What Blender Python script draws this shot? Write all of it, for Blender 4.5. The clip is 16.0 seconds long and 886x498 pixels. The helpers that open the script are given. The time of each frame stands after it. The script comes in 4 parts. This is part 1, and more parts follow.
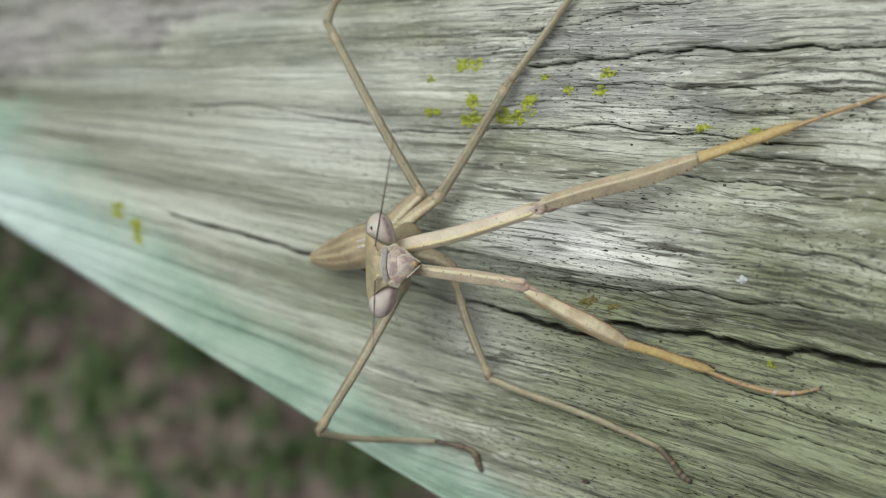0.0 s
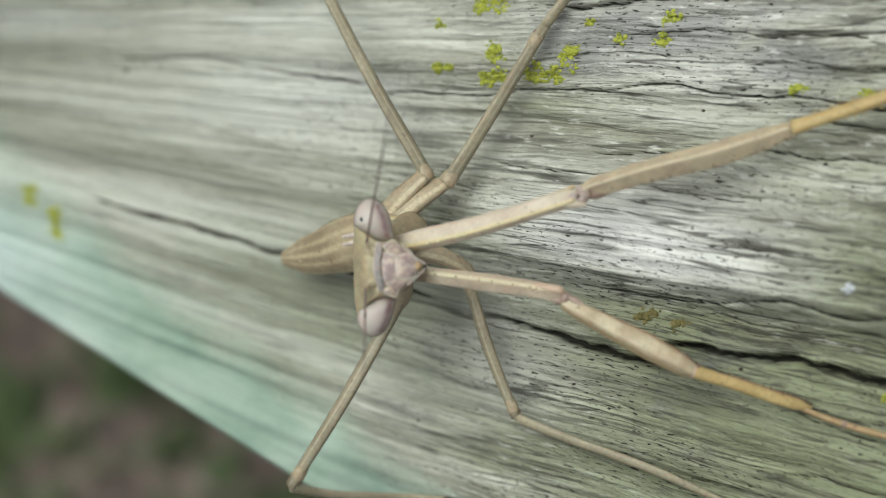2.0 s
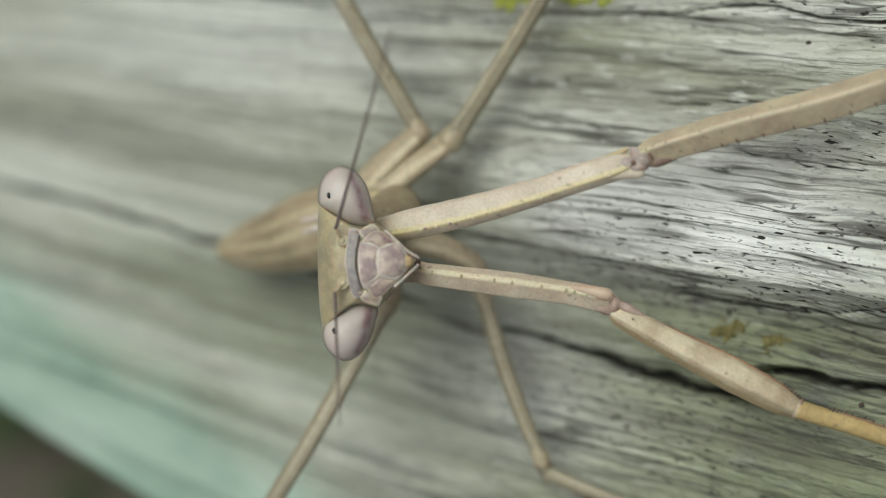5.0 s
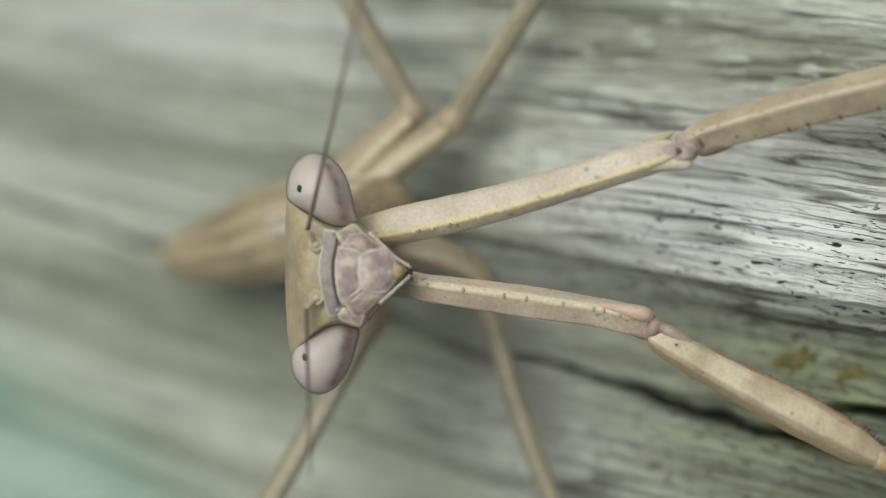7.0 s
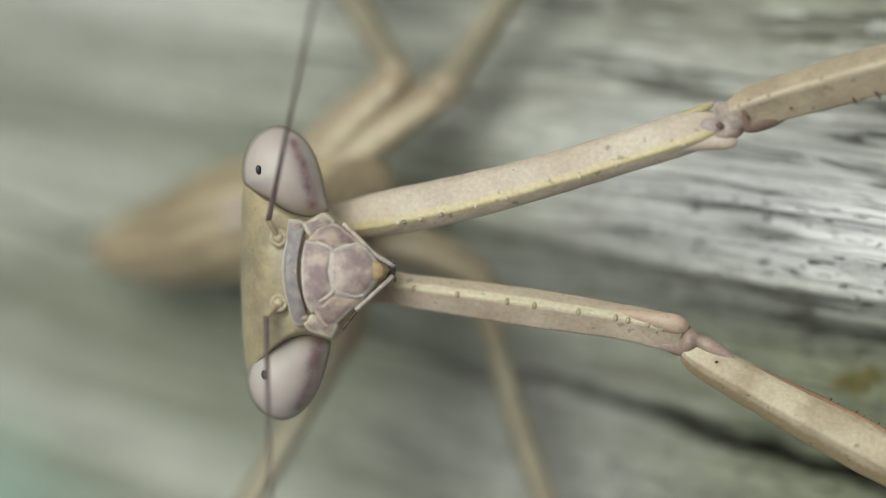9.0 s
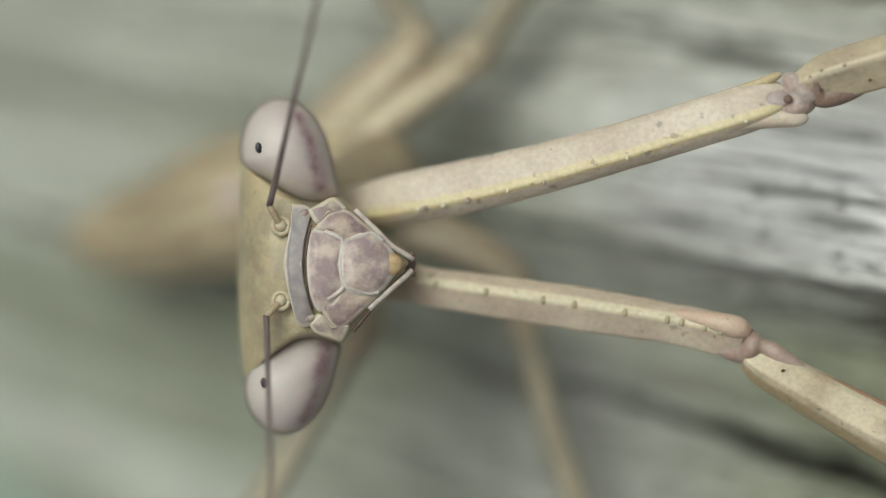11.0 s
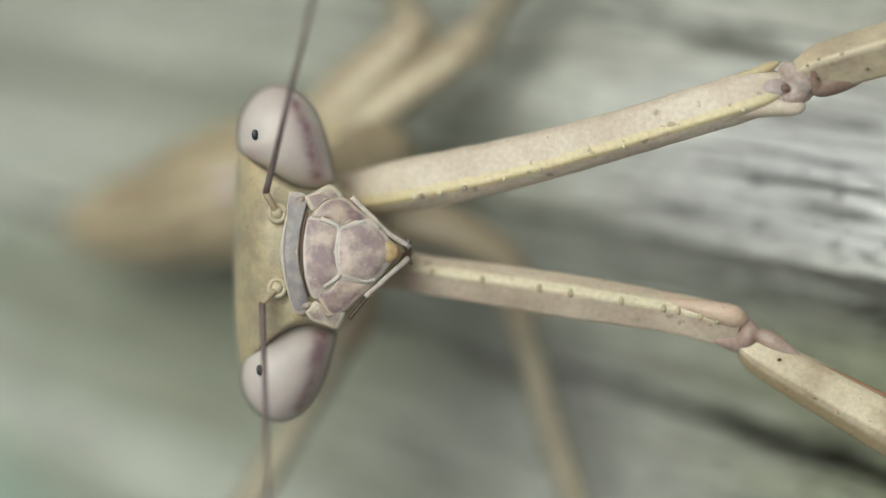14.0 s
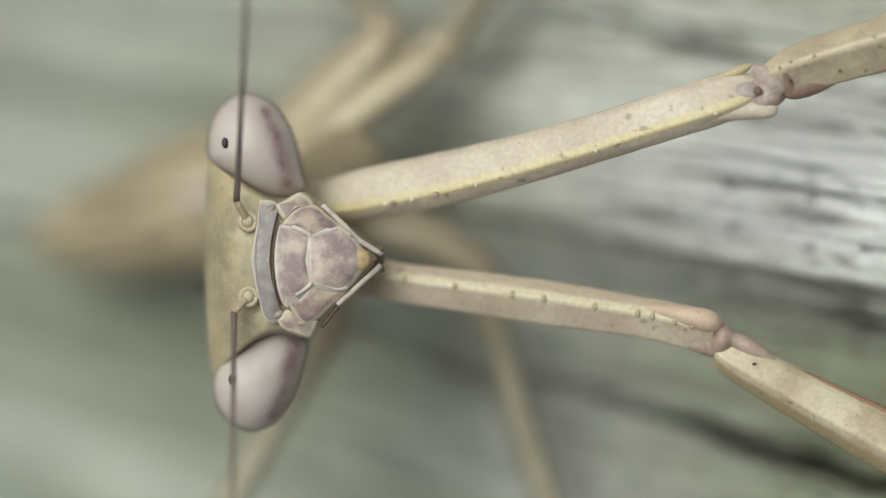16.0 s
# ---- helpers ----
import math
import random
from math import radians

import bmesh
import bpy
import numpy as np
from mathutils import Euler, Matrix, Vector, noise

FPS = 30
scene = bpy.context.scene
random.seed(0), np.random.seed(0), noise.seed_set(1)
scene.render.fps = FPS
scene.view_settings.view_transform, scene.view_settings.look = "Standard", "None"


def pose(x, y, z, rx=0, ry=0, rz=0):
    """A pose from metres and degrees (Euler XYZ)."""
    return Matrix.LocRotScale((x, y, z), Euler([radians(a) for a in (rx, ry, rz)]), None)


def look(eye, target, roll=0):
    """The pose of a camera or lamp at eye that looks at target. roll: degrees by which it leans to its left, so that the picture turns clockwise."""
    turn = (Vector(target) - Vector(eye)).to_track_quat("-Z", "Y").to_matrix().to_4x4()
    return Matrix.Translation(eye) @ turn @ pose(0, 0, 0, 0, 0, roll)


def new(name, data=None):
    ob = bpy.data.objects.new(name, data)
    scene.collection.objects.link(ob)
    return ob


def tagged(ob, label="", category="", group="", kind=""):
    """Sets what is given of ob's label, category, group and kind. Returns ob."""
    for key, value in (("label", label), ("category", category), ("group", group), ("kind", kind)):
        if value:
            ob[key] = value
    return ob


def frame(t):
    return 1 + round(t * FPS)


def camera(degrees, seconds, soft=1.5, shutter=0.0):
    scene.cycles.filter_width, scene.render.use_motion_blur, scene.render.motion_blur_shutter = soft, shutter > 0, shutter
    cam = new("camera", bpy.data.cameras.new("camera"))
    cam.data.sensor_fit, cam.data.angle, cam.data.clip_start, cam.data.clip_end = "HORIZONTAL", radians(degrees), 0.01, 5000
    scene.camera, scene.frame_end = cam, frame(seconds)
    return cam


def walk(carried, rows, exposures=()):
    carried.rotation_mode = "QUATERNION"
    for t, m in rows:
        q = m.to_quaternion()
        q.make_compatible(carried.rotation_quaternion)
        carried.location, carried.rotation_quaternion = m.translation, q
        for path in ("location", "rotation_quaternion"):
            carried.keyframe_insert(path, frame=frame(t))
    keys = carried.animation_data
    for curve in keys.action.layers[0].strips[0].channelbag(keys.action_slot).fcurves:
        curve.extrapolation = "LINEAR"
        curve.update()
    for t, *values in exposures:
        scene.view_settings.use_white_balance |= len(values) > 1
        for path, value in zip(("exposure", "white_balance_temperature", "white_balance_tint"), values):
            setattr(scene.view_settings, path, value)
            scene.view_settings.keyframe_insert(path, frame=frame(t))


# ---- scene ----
MM = 0.001

# ---- camera ----
cam = camera(3.0, 16.0, soft=1.1)
PATH = [
    (0.0, pose(0.27296, 0.00000, 1.09186, 0.000, 14.037, 0.000)),
    (0.5, pose(0.25425, -0.00001, 1.01703, 0.004, 14.033, 0.044)),
    (1.0, pose(0.23802, -0.00002, 0.95211, -0.004, 14.047, 0.029)),
    (1.5, pose(0.22183, -0.00003, 0.88735, 0.010, 14.058, 0.033)),
    (2.0, pose(0.20832, -0.00004, 0.83336, 0.033, 14.078, 0.153)),
    (2.5, pose(0.19518, -0.00004, 0.78078, -0.009, 14.085, -0.013)),
    (3.0, pose(0.18491, -0.00005, 0.73970, -0.011, 14.092, 0.017)),
    (3.5, pose(0.17373, -0.00006, 0.69501, -0.012, 14.096, -0.061)),
    (4.0, pose(0.16324, -0.00006, 0.65306, 0.055, 14.093, 0.272)),
    (4.5, pose(0.15531, -0.00007, 0.62135, -0.023, 14.080, 0.009)),
    (5.0, pose(0.14902, -0.00007, 0.59618, -0.021, 14.096, 0.093)),
    (5.2, pose(0.14637, -0.00007, 0.58560, -0.000, 14.106, 0.166)),
    (7.5, pose(0.11335, -0.00009, 0.45354, 0.143, 14.100, 0.763)),
    (8.0, pose(0.10741, -0.00009, 0.42978, 0.194, 14.093, 1.027)),
    (8.5, pose(0.10366, -0.00010, 0.41475, 0.134, 14.077, 0.732)),
    (10.8, pose(0.08673, -0.00011, 0.34708, 0.149, 14.171, 0.900)),
    (11.0, pose(0.08688, -0.00011, 0.34765, 0.163, 14.179, 1.022)),
    (11.5, pose(0.08689, -0.00011, 0.34769, 0.148, 14.179, 1.238)),
    (12.0, pose(0.08671, -0.00011, 0.34698, 0.162, 14.188, 1.239)),
    (12.5, pose(0.08674, -0.00011, 0.34708, 0.176, 14.172, 1.160)),
    (13.0, pose(0.08684, -0.00011, 0.34749, 0.193, 14.173, 1.350)),
    (13.5, pose(0.08665, -0.00011, 0.34675, 0.157, 14.148, 1.105)),
    (14.0, pose(0.08679, -0.00011, 0.34732, 0.170, 14.165, 1.220)),
    (14.5, pose(0.08662, -0.00011, 0.34663, 0.188, 14.153, 1.182)),
    (15.0, pose(0.08649, -0.00011, 0.34612, 0.165, 14.145, 1.130)),
    (15.5, pose(0.08620, -0.00011, 0.34493, 0.102, 14.115, 0.899)),
    (16.0, pose(0.08634, -0.00011, 0.34548, 0.052, 14.074, 0.643)),
]
EXPOSURES = [(0.0, -0.27), (1.5, -0.19), (3.5, -0.26), (5.0, -0.35), (8.5, -0.37), (11.0, -0.32), (16.0, -0.21)]
walk(cam, PATH, EXPOSURES)

# ---- light: overcast daylight ----
world = bpy.data.worlds.new("overcast_sky")
scene.world = world
world.use_nodes = True
wn, wl = world.node_tree.nodes, world.node_tree.links
sky = wn.new("ShaderNodeTexSky")
sky.sky_type, sky.sun_disc = "NISHITA", False
sky.sun_elevation, sky.sun_rotation = radians(67), radians(-30)
sky.air_density, sky.dust_density, sky.ozone_density = 1.0, 4.0, 1.0
veil = wn.new("ShaderNodeHueSaturation")            # thin even cloud takes most of the blue
veil.inputs["Saturation"].default_value = 0.25
wl.new(sky.outputs[0], veil.inputs["Color"])
wl.new(veil.outputs[0], wn["Background"].inputs[0])
wn["Background"].inputs[1].default_value = 0.10

sun_data = bpy.data.lights.new("sun", "SUN")
sun_data.energy, sun_data.angle, sun_data.color = 2.3, radians(48), (0.945, 1.0, 0.925)
sun = new("sun", sun_data)
sun.matrix_basis = look((-0.35, 0.62, 1.7), (0, 0, 0))


# ---- materials ----
class Nodes:
    """A small builder for node materials."""

    def __init__(self, name):
        self.mat = bpy.data.materials.new(name)
        self.mat.use_nodes = True
        self.tree = self.mat.node_tree
        self.shader = self.tree.nodes["Principled BSDF"]

    def node(self, kind, inputs=None, **props):
        n = self.tree.nodes.new(kind)
        for key, value in props.items():
            setattr(n, key, value)
        for key, value in (inputs or {}).items():
            self.put(n.inputs[key], value)
        return n

    def put(self, socket, value):
        if isinstance(value, bpy.types.NodeSocket):
            self.tree.links.new(value, socket)
        else:
            socket.default_value = value

    def coords(self, kind="Object"):
        return self.node("ShaderNodeTexCoord").outputs[kind]

    def scaled(self, vector, scale, loc=(0, 0, 0)):
        return self.node("ShaderNodeMapping", {"Vector": vector, "Scale": scale, "Location": loc}).outputs[0]

    def noise(self, vector, scale, detail=4.0, rough=0.55, dist=0.0):
        return self.node("ShaderNodeTexNoise", {"Vector": vector, "Scale": scale, "Detail": detail, "Roughness": rough, "Distortion": dist}).outputs[0]

    def ramp(self, fac, *stops):
        n = self.node("ShaderNodeValToRGB", {"Fac": fac})
        e = n.color_ramp.elements
        while len(e) < len(stops):
            e.new(0.5)
        for el, (p, c) in zip(e, stops):
            el.position, el.color = p, (*c, 1) if isinstance(c, tuple) else (c, c, c, 1)
        return n.outputs[0]

    def mix(self, fac, a, b, mode="MIX"):
        n = self.node("ShaderNodeMix", data_type="RGBA", blend_type=mode)
        for i, v in ((0, fac), (6, a), (7, b)):
            if isinstance(v, tuple) and len(v) == 3:
                v = (*v, 1)
            self.put(n.inputs[i], v)
        return n.outputs[2]

    def math(self, op, a, b=0.0, clamp=False):
        n = self.node("ShaderNodeMath", operation=op, use_clamp=clamp)
        self.put(n.inputs[0], a), self.put(n.inputs[1], b)
        return n.outputs[0]

    def bump(self, height, dist, strength=1.0, normal=None):
        n = self.node("ShaderNodeBump", {"Height": height, "Distance": dist, "Strength": strength})
        if normal:
            self.put(n.inputs["Normal"], normal)
        return n.outputs[0]

    def done(self, color, rough=0.6, normal=None, **more):
        if isinstance(color, tuple) and len(color) == 3:
            color = (*color, 1)
        self.put(self.shader.inputs["Base Color"], color)
        self.put(self.shader.inputs["Roughness"], rough)
        if normal:
            self.put(self.shader.inputs["Normal"], normal)
        for key, value in more.items():
            self.put(self.shader.inputs[key.replace("_", " ")], value)
        return self.mat


def cuticle(name, light, dark, speck=(0.10, 0.07, 0.05), rough=0.43, fine=1500.0, amount=0.5, waxy=0.12, edge=None, bumpy=0.3, soft=0.17, grain=0.28):
    """Insect cuticle: mottled, finely speckled, slightly waxy; edge: the colour of the ridges that its limbs mark as tone."""
    n = Nodes(name)
    o = n.coords("Object")
    big = n.noise(o, fine * 0.35, 5.0, 0.6)
    col = n.mix(n.ramp(big, (0.5 - soft, 0.0), (0.5 + soft, 1.0)), light, dark)
    if edge:
        tone = n.node("ShaderNodeAttribute", attribute_name="tone").outputs["Fac"]
        tone = n.math("ADD", tone, n.math("MULTIPLY", n.math("SUBTRACT", n.noise(o, fine * 0.8, 4.0, 0.6), 0.5), 0.7))
        col = n.mix(n.ramp(tone, (0.30, 0.0), (0.75, 0.95)), col, edge)
    dust = n.noise(o, fine * 3.5, 3.0, 0.6)
    col = n.mix(n.ramp(dust, (0.3, grain), (0.62, 0.0)), col, speck)
    dots = n.noise(n.scaled(o, (1, 1.0, 1.0), (3, 1, 7)), fine * 1.6, 2.0, 0.4)
    col = n.mix(n.ramp(dots, (0.68, 0.0), (0.74, amount)), col, speck)
    nrm = n.bump(n.noise(o, fine * 2.2, 4.0, 0.6), 0.00006, bumpy)
    return n.done(col, rough, nrm, Subsurface_Weight=waxy, Subsurface_Scale=0.0004, Specular_IOR_Level=0.4)


M_COXA = cuticle("coxa_cuticle", (0.67, 0.587, 0.465), (0.56, 0.47, 0.362), edge=(0.66, 0.57, 0.33), waxy=0.12, bumpy=0.25, amount=0.45, fine=2400.0, soft=0.12, grain=0.2)
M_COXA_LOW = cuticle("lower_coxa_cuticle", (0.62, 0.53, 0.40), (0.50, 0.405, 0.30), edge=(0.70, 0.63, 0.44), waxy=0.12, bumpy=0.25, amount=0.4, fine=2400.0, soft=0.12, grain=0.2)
M_KEEL = cuticle("keel_cuticle", (0.60, 0.51, 0.30), (0.47, 0.38, 0.21), amount=0.2, fine=3000.0, grain=0.12)
M_BEAD = cuticle("bead_cuticle", (0.74, 0.68, 0.50), (0.62, 0.54, 0.38), amount=0.1, fine=3000.0, grain=0.1)
M_TIP = cuticle("labrum_tip_cuticle", (0.58, 0.42, 0.22), (0.48, 0.34, 0.18), amount=0.1, fine=4000.0)
M_FEMUR = cuticle("femur_cuticle", (0.66, 0.58, 0.41), (0.46, 0.37, 0.245), edge=(0.38, 0.30, 0.17), waxy=0.12, bumpy=0.25, amount=0.5, fine=2600.0, soft=0.13, grain=0.2)
M_FEMUR_RIDGED = cuticle("ridged_femur_cuticle", (0.56, 0.475, 0.32), (0.41, 0.335, 0.235), edge=(0.66, 0.58, 0.41), waxy=0.12, bumpy=0.25, amount=0.5, fine=2600.0, soft=0.12, grain=0.2)
M_SHIELD = cuticle("shield_cuticle", (0.42, 0.385, 0.345), (0.24, 0.215, 0.215), rough=0.34, fine=4200.0, amount=0.1, edge=(0.62, 0.55, 0.47), soft=0.12, grain=0.1)
M_TIBIA = cuticle("tibia_cuticle", (0.60, 0.46, 0.21), (0.47, 0.34, 0.14))
M_LEG = cuticle("leg_cuticle", (0.385, 0.35, 0.24), (0.28, 0.25, 0.17), edge=(0.46, 0.42, 0.30), amount=0.3)
M_LEG_COXA = cuticle("leg_coxa_cuticle", (0.50, 0.42, 0.285), (0.38, 0.31, 0.205), edge=(0.62, 0.54, 0.36), amount=0.35)
M_TARSUS = cuticle("tarsus_cuticle", (0.20, 0.16, 0.11), (0.08, 0.065, 0.05))
M_FORE_TARSUS = cuticle("fore_tarsus_cuticle", (0.46, 0.33, 0.17), (0.35, 0.24, 0.12))
M_BODY = cuticle("body_cuticle", (0.41, 0.335, 0.215), (0.28, 0.225, 0.14), edge=(0.52, 0.44, 0.28), fine=1100.0, soft=0.12)
M_FACE = cuticle("face_cuticle", (0.52, 0.45, 0.34), (0.30, 0.23, 0.21), rough=0.34, fine=6000.0, amount=0.1, edge=(0.64, 0.57, 0.44), soft=0.09, grain=0.1)
M_CROWN = cuticle("crown_cuticle", (0.49, 0.415, 0.25), (0.32, 0.275, 0.18), rough=0.34, fine=3600.0, amount=0.25, waxy=0.25, bumpy=0.25, soft=0.12, grain=0.15)
M_PLATE = cuticle("plate_cuticle", (0.64, 0.535, 0.445), (0.36, 0.275, 0.27), rough=0.30, fine=6600.0, amount=0.1, edge=(0.72, 0.65, 0.58), soft=0.10, grain=0.12)
M_CHEEK = cuticle("cheek_cuticle", (0.52, 0.42, 0.33), (0.25, 0.175, 0.175), rough=0.30, fine=5600.0, amount=0.1, edge=(0.60, 0.51, 0.40), soft=0.10, grain=0.12)
M_RIDGE = cuticle("ridge_cuticle", (0.70, 0.63, 0.55), (0.50, 0.42, 0.37), amount=0.1, fine=6000.0, grain=0.12, soft=0.12)
M_SOCKET = cuticle("socket_cuticle", (0.58, 0.50, 0.345), (0.44, 0.37, 0.24), amount=0.1, fine=5000.0, grain=0.12, soft=0.12)
M_SCAPE = cuticle("scape_cuticle", (0.46, 0.37, 0.235), (0.36, 0.28, 0.18), amount=0.1, fine=5000.0)
M_JAW = cuticle("jaw_cuticle", (0.16, 0.11, 0.08), (0.06, 0.04, 0.03))
M_JOINT = cuticle("joint_cuticle", (0.52, 0.43, 0.37), (0.24, 0.15, 0.11), fine=5600.0, soft=0.11, grain=0.1)
M_CUP = cuticle("elbow_cup_cuticle", (0.62, 0.56, 0.52), (0.42, 0.34, 0.31), fine=4200.0, soft=0.11, grain=0.1)
M_ELBOW_LOW = cuticle("lower_elbow_cuticle", (0.43, 0.33, 0.27), (0.27, 0.185, 0.145), fine=4200.0, soft=0.12, grain=0.15)
M_ELBOW = cuticle("elbow_cuticle", (0.53, 0.455, 0.40), (0.35, 0.26, 0.215), fine=5200.0, soft=0.08, grain=0.15)
M_HEEL = cuticle("heel_cuticle", (0.30, 0.21, 0.16), (0.16, 0.10, 0.075), fine=4600.0, soft=0.12, grain=0.15)
M_LOBE = cuticle("lobe_cuticle", (0.60, 0.46, 0.34), (0.48, 0.34, 0.25), fine=3600.0, soft=0.13, grain=0.12)
M_SPINE = cuticle("spine_cuticle", (0.13, 0.08, 0.045), (0.05, 0.03, 0.02))
M_ANTENNA = cuticle("antenna_cuticle", (0.21, 0.165, 0.15), (0.12, 0.095, 0.09))
M_RUST = cuticle("rust_cuticle", (0.38, 0.24, 0.14), (0.24, 0.14, 0.08))
M_OLIVE = cuticle("olive_mark_cuticle", (0.50, 0.42, 0.25), (0.40, 0.33, 0.20))
M_PUPIL = Nodes("pupil").done((0.01, 0.009, 0.01), 0.35)


def eye_material():
    n = Nodes("compound_eye")
    o = n.coords("Object")
    facets = n.node("ShaderNodeTexVoronoi", {"Vector": o, "Scale": 26000.0}).outputs[0]
    stripe = n.node("ShaderNodeAttribute", attribute_name="stripe").outputs["Fac"]
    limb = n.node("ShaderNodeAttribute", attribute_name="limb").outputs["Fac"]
    soft = n.noise(o, 1100.0, 4.0, 0.55)
    col = n.mix(n.ramp(soft, (0.35, 0.0), (0.65, 1.0)), (0.56, 0.51, 0.455), (0.51, 0.45, 0.41))
    stripe = n.math("MULTIPLY", stripe, n.ramp(n.noise(o, 2600.0, 3.0), (0.3, 0.55), (0.6, 1.0)))
    col = n.mix(n.math("MULTIPLY", stripe, 0.85), col, (0.25, 0.16, 0.165))
    # rim browned in the colour, for its darkening at a grazing view
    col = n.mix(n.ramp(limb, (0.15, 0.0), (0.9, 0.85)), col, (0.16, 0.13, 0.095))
    return n.done(col, 0.38, n.bump(facets, 0.00001, 0.2), Subsurface_Weight=0.2, Subsurface_Scale=0.0006, Coat_Weight=0.08, Coat_Roughness=0.3)


M_EYE = eye_material()

END_LINE = (-30.9, 1.5, -0.597)          # the sawn end: a point and its slope


def wood_material():
    n = Nodes("weathered_wood")
    flow = n.node("ShaderNodeUVMap", uv_map="flow").outputs[0]       # metres along and across the grain
    o = n.coords("Object")
    wob = n.noise(n.scaled(flow, (90, 300, 1)), 1.0, 4.0)
    across = n.node("ShaderNodeVectorMath", {0: flow, 1: n.node("ShaderNodeCombineXYZ", {"Y": n.math("MULTIPLY", n.math("SUBTRACT", wob, 0.5), 0.0011)}).outputs[0]}, operation="ADD").outputs[0]
    bands = n.noise(n.scaled(across, (75, 600, 1)), 1.0, 9.0, 0.72)
    col = n.ramp(bands, (0.30, (0.155, 0.148, 0.108)), (0.42, (0.35, 0.347, 0.268)), (0.53, (0.60, 0.605, 0.535)), (0.64, (0.85, 0.85, 0.80)))
    # broad stains: green with algae plus painted shade, bleached, grey with mould
    stain = n.noise(n.scaled(flow, (26, 110, 1), (3.1, 0.4, 0)), 1.0, 5.0, 0.6)
    green = n.ramp(bands, (0.3, (0.165, 0.185, 0.105)), (0.5, (0.295, 0.325, 0.205)), (0.7, (0.44, 0.475, 0.33)))
    green_shade = n.node("ShaderNodeAttribute", attribute_name="algae_and_shade").outputs["Fac"]
    low = n.math("MULTIPLY", green_shade, n.ramp(stain, (0.3, 1.0), (0.7, 0.8)))
    col = n.mix(n.math("ADD", n.ramp(stain, (0.42, 0.0), (0.62, 0.6)), low, True), col, green)
    mould = n.noise(n.scaled(o, (75, 150, 1), (0.35, 0.62, 0)), 1.0, 7.0, 0.7)
    patch = n.node("ShaderNodeAttribute", attribute_name="mould").outputs["Fac"]
    mould = n.math("ADD", mould, n.math("MULTIPLY", patch, 0.22))
    col = n.mix(n.ramp(mould, (0.57, 0.0), (0.70, 0.75)), col, (0.13, 0.135, 0.14))
    tide = n.noise(n.scaled(across, (55, 420, 1), (6, 9, 0)), 1.0, 5.0, 0.6)
    col = n.mix(n.ramp(tide, (0.40, 0.5), (0.52, 0.0)), col, (0.18, 0.178, 0.128))
    # bleached wood; beneath the mantis the same white is painted against its shadow
    sunlit = n.node("ShaderNodeAttribute", attribute_name="bleach_and_light").outputs["Fac"]
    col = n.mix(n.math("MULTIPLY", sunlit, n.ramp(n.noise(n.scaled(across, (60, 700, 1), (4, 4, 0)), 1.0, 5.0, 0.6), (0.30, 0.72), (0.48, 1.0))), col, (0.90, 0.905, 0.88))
    # fine dark fibres, in bundles
    fib = n.noise(n.scaled(across, (260, 3600, 1)), 1.0, 4.0, 0.62)
    dirty = n.math("SUBTRACT", 1.0, n.math("MULTIPLY", sunlit, 0.75))
    bundle = n.ramp(n.noise(n.scaled(flow, (35, 240, 1), (2, 7, 0)), 1.0, 4.0, 0.6), (0.36, 0.25), (0.62, 1.0))
    col = n.mix(n.math("MULTIPLY", n.ramp(fib, (0.34, 0.9), (0.42, 0.0)), n.math("MULTIPLY", bundle, dirty)), col, (0.085, 0.083, 0.066))
    fib2 = n.noise(n.scaled(across, (1100, 6500, 1), (1, 4, 0)), 1.0, 3.0, 0.65)
    col = n.mix(n.math("MULTIPLY", n.ramp(fib2, (0.34, 0.6), (0.45, 0.0)), dirty), col, (0.14, 0.14, 0.11))
    for k, (sx, sy, wide) in enumerate(((26, 620, 0.010), (45, 1300, 0.014), (60, 2300, 0.016))):
        c = n.noise(n.scaled(across, (sx, sy, 1), (k * 3.3, 1.7 * k, 0)), 1.0, 3.0, 0.5)
        line = n.math("ABSOLUTE", n.math("SUBTRACT", c, 0.5))
        gate = n.ramp(n.noise(n.scaled(flow, (70, 330, 1), (k * 2.0, 5, 0)), 1.0, 3.0), (0.43, 0.0), (0.58, 0.9))
        col = n.mix(n.math("MULTIPLY", n.ramp(line, (wide * 0.4, 0.9), (wide * 1.6, 0.0)), gate), col, (0.055, 0.053, 0.042))
    # short checks and specks
    tick = n.noise(n.scaled(across, (1700, 9500, 1), (0.7, 0.3, 0)), 1.0, 2.0, 0.55)
    where = n.noise(n.scaled(flow, (60, 260, 1), (5, 2, 0)), 1.0, 3.0)
    col = n.mix(n.math("MULTIPLY", n.ramp(tick, (0.612, 0.0), (0.64, 1.0)), n.ramp(where, (0.44, 0.0), (0.54, 1.0))), col, (0.03, 0.028, 0.022))
    pale = n.noise(n.scaled(across, (700, 4200, 1), (8, 1, 0)), 1.0, 4.0, 0.65)
    col = n.mix(n.math("MULTIPLY", n.ramp(pale, (0.57, 0.0), (0.68, 0.75)), n.math("SUBTRACT", 1.0, n.math("MULTIPLY", green_shade, 0.85))), col, (0.80, 0.81, 0.76))
    worn = n.node("ShaderNodeAttribute", attribute_name="worn").outputs["Fac"]
    col = n.mix(n.math("MULTIPLY", worn, 0.5), col, n.ramp(stain, (0.35, (0.54, 0.57, 0.485)), (0.65, (0.38, 0.405, 0.325))))
    streak = n.noise(n.scaled(across, (20, 300, 1), (7, 3, 0)), 1.0, 4.0, 0.55)
    col = n.mix(n.math("MULTIPLY", worn, n.ramp(streak, (0.52, 0.0), (0.61, 0.62))), col, (0.74, 0.77, 0.69))
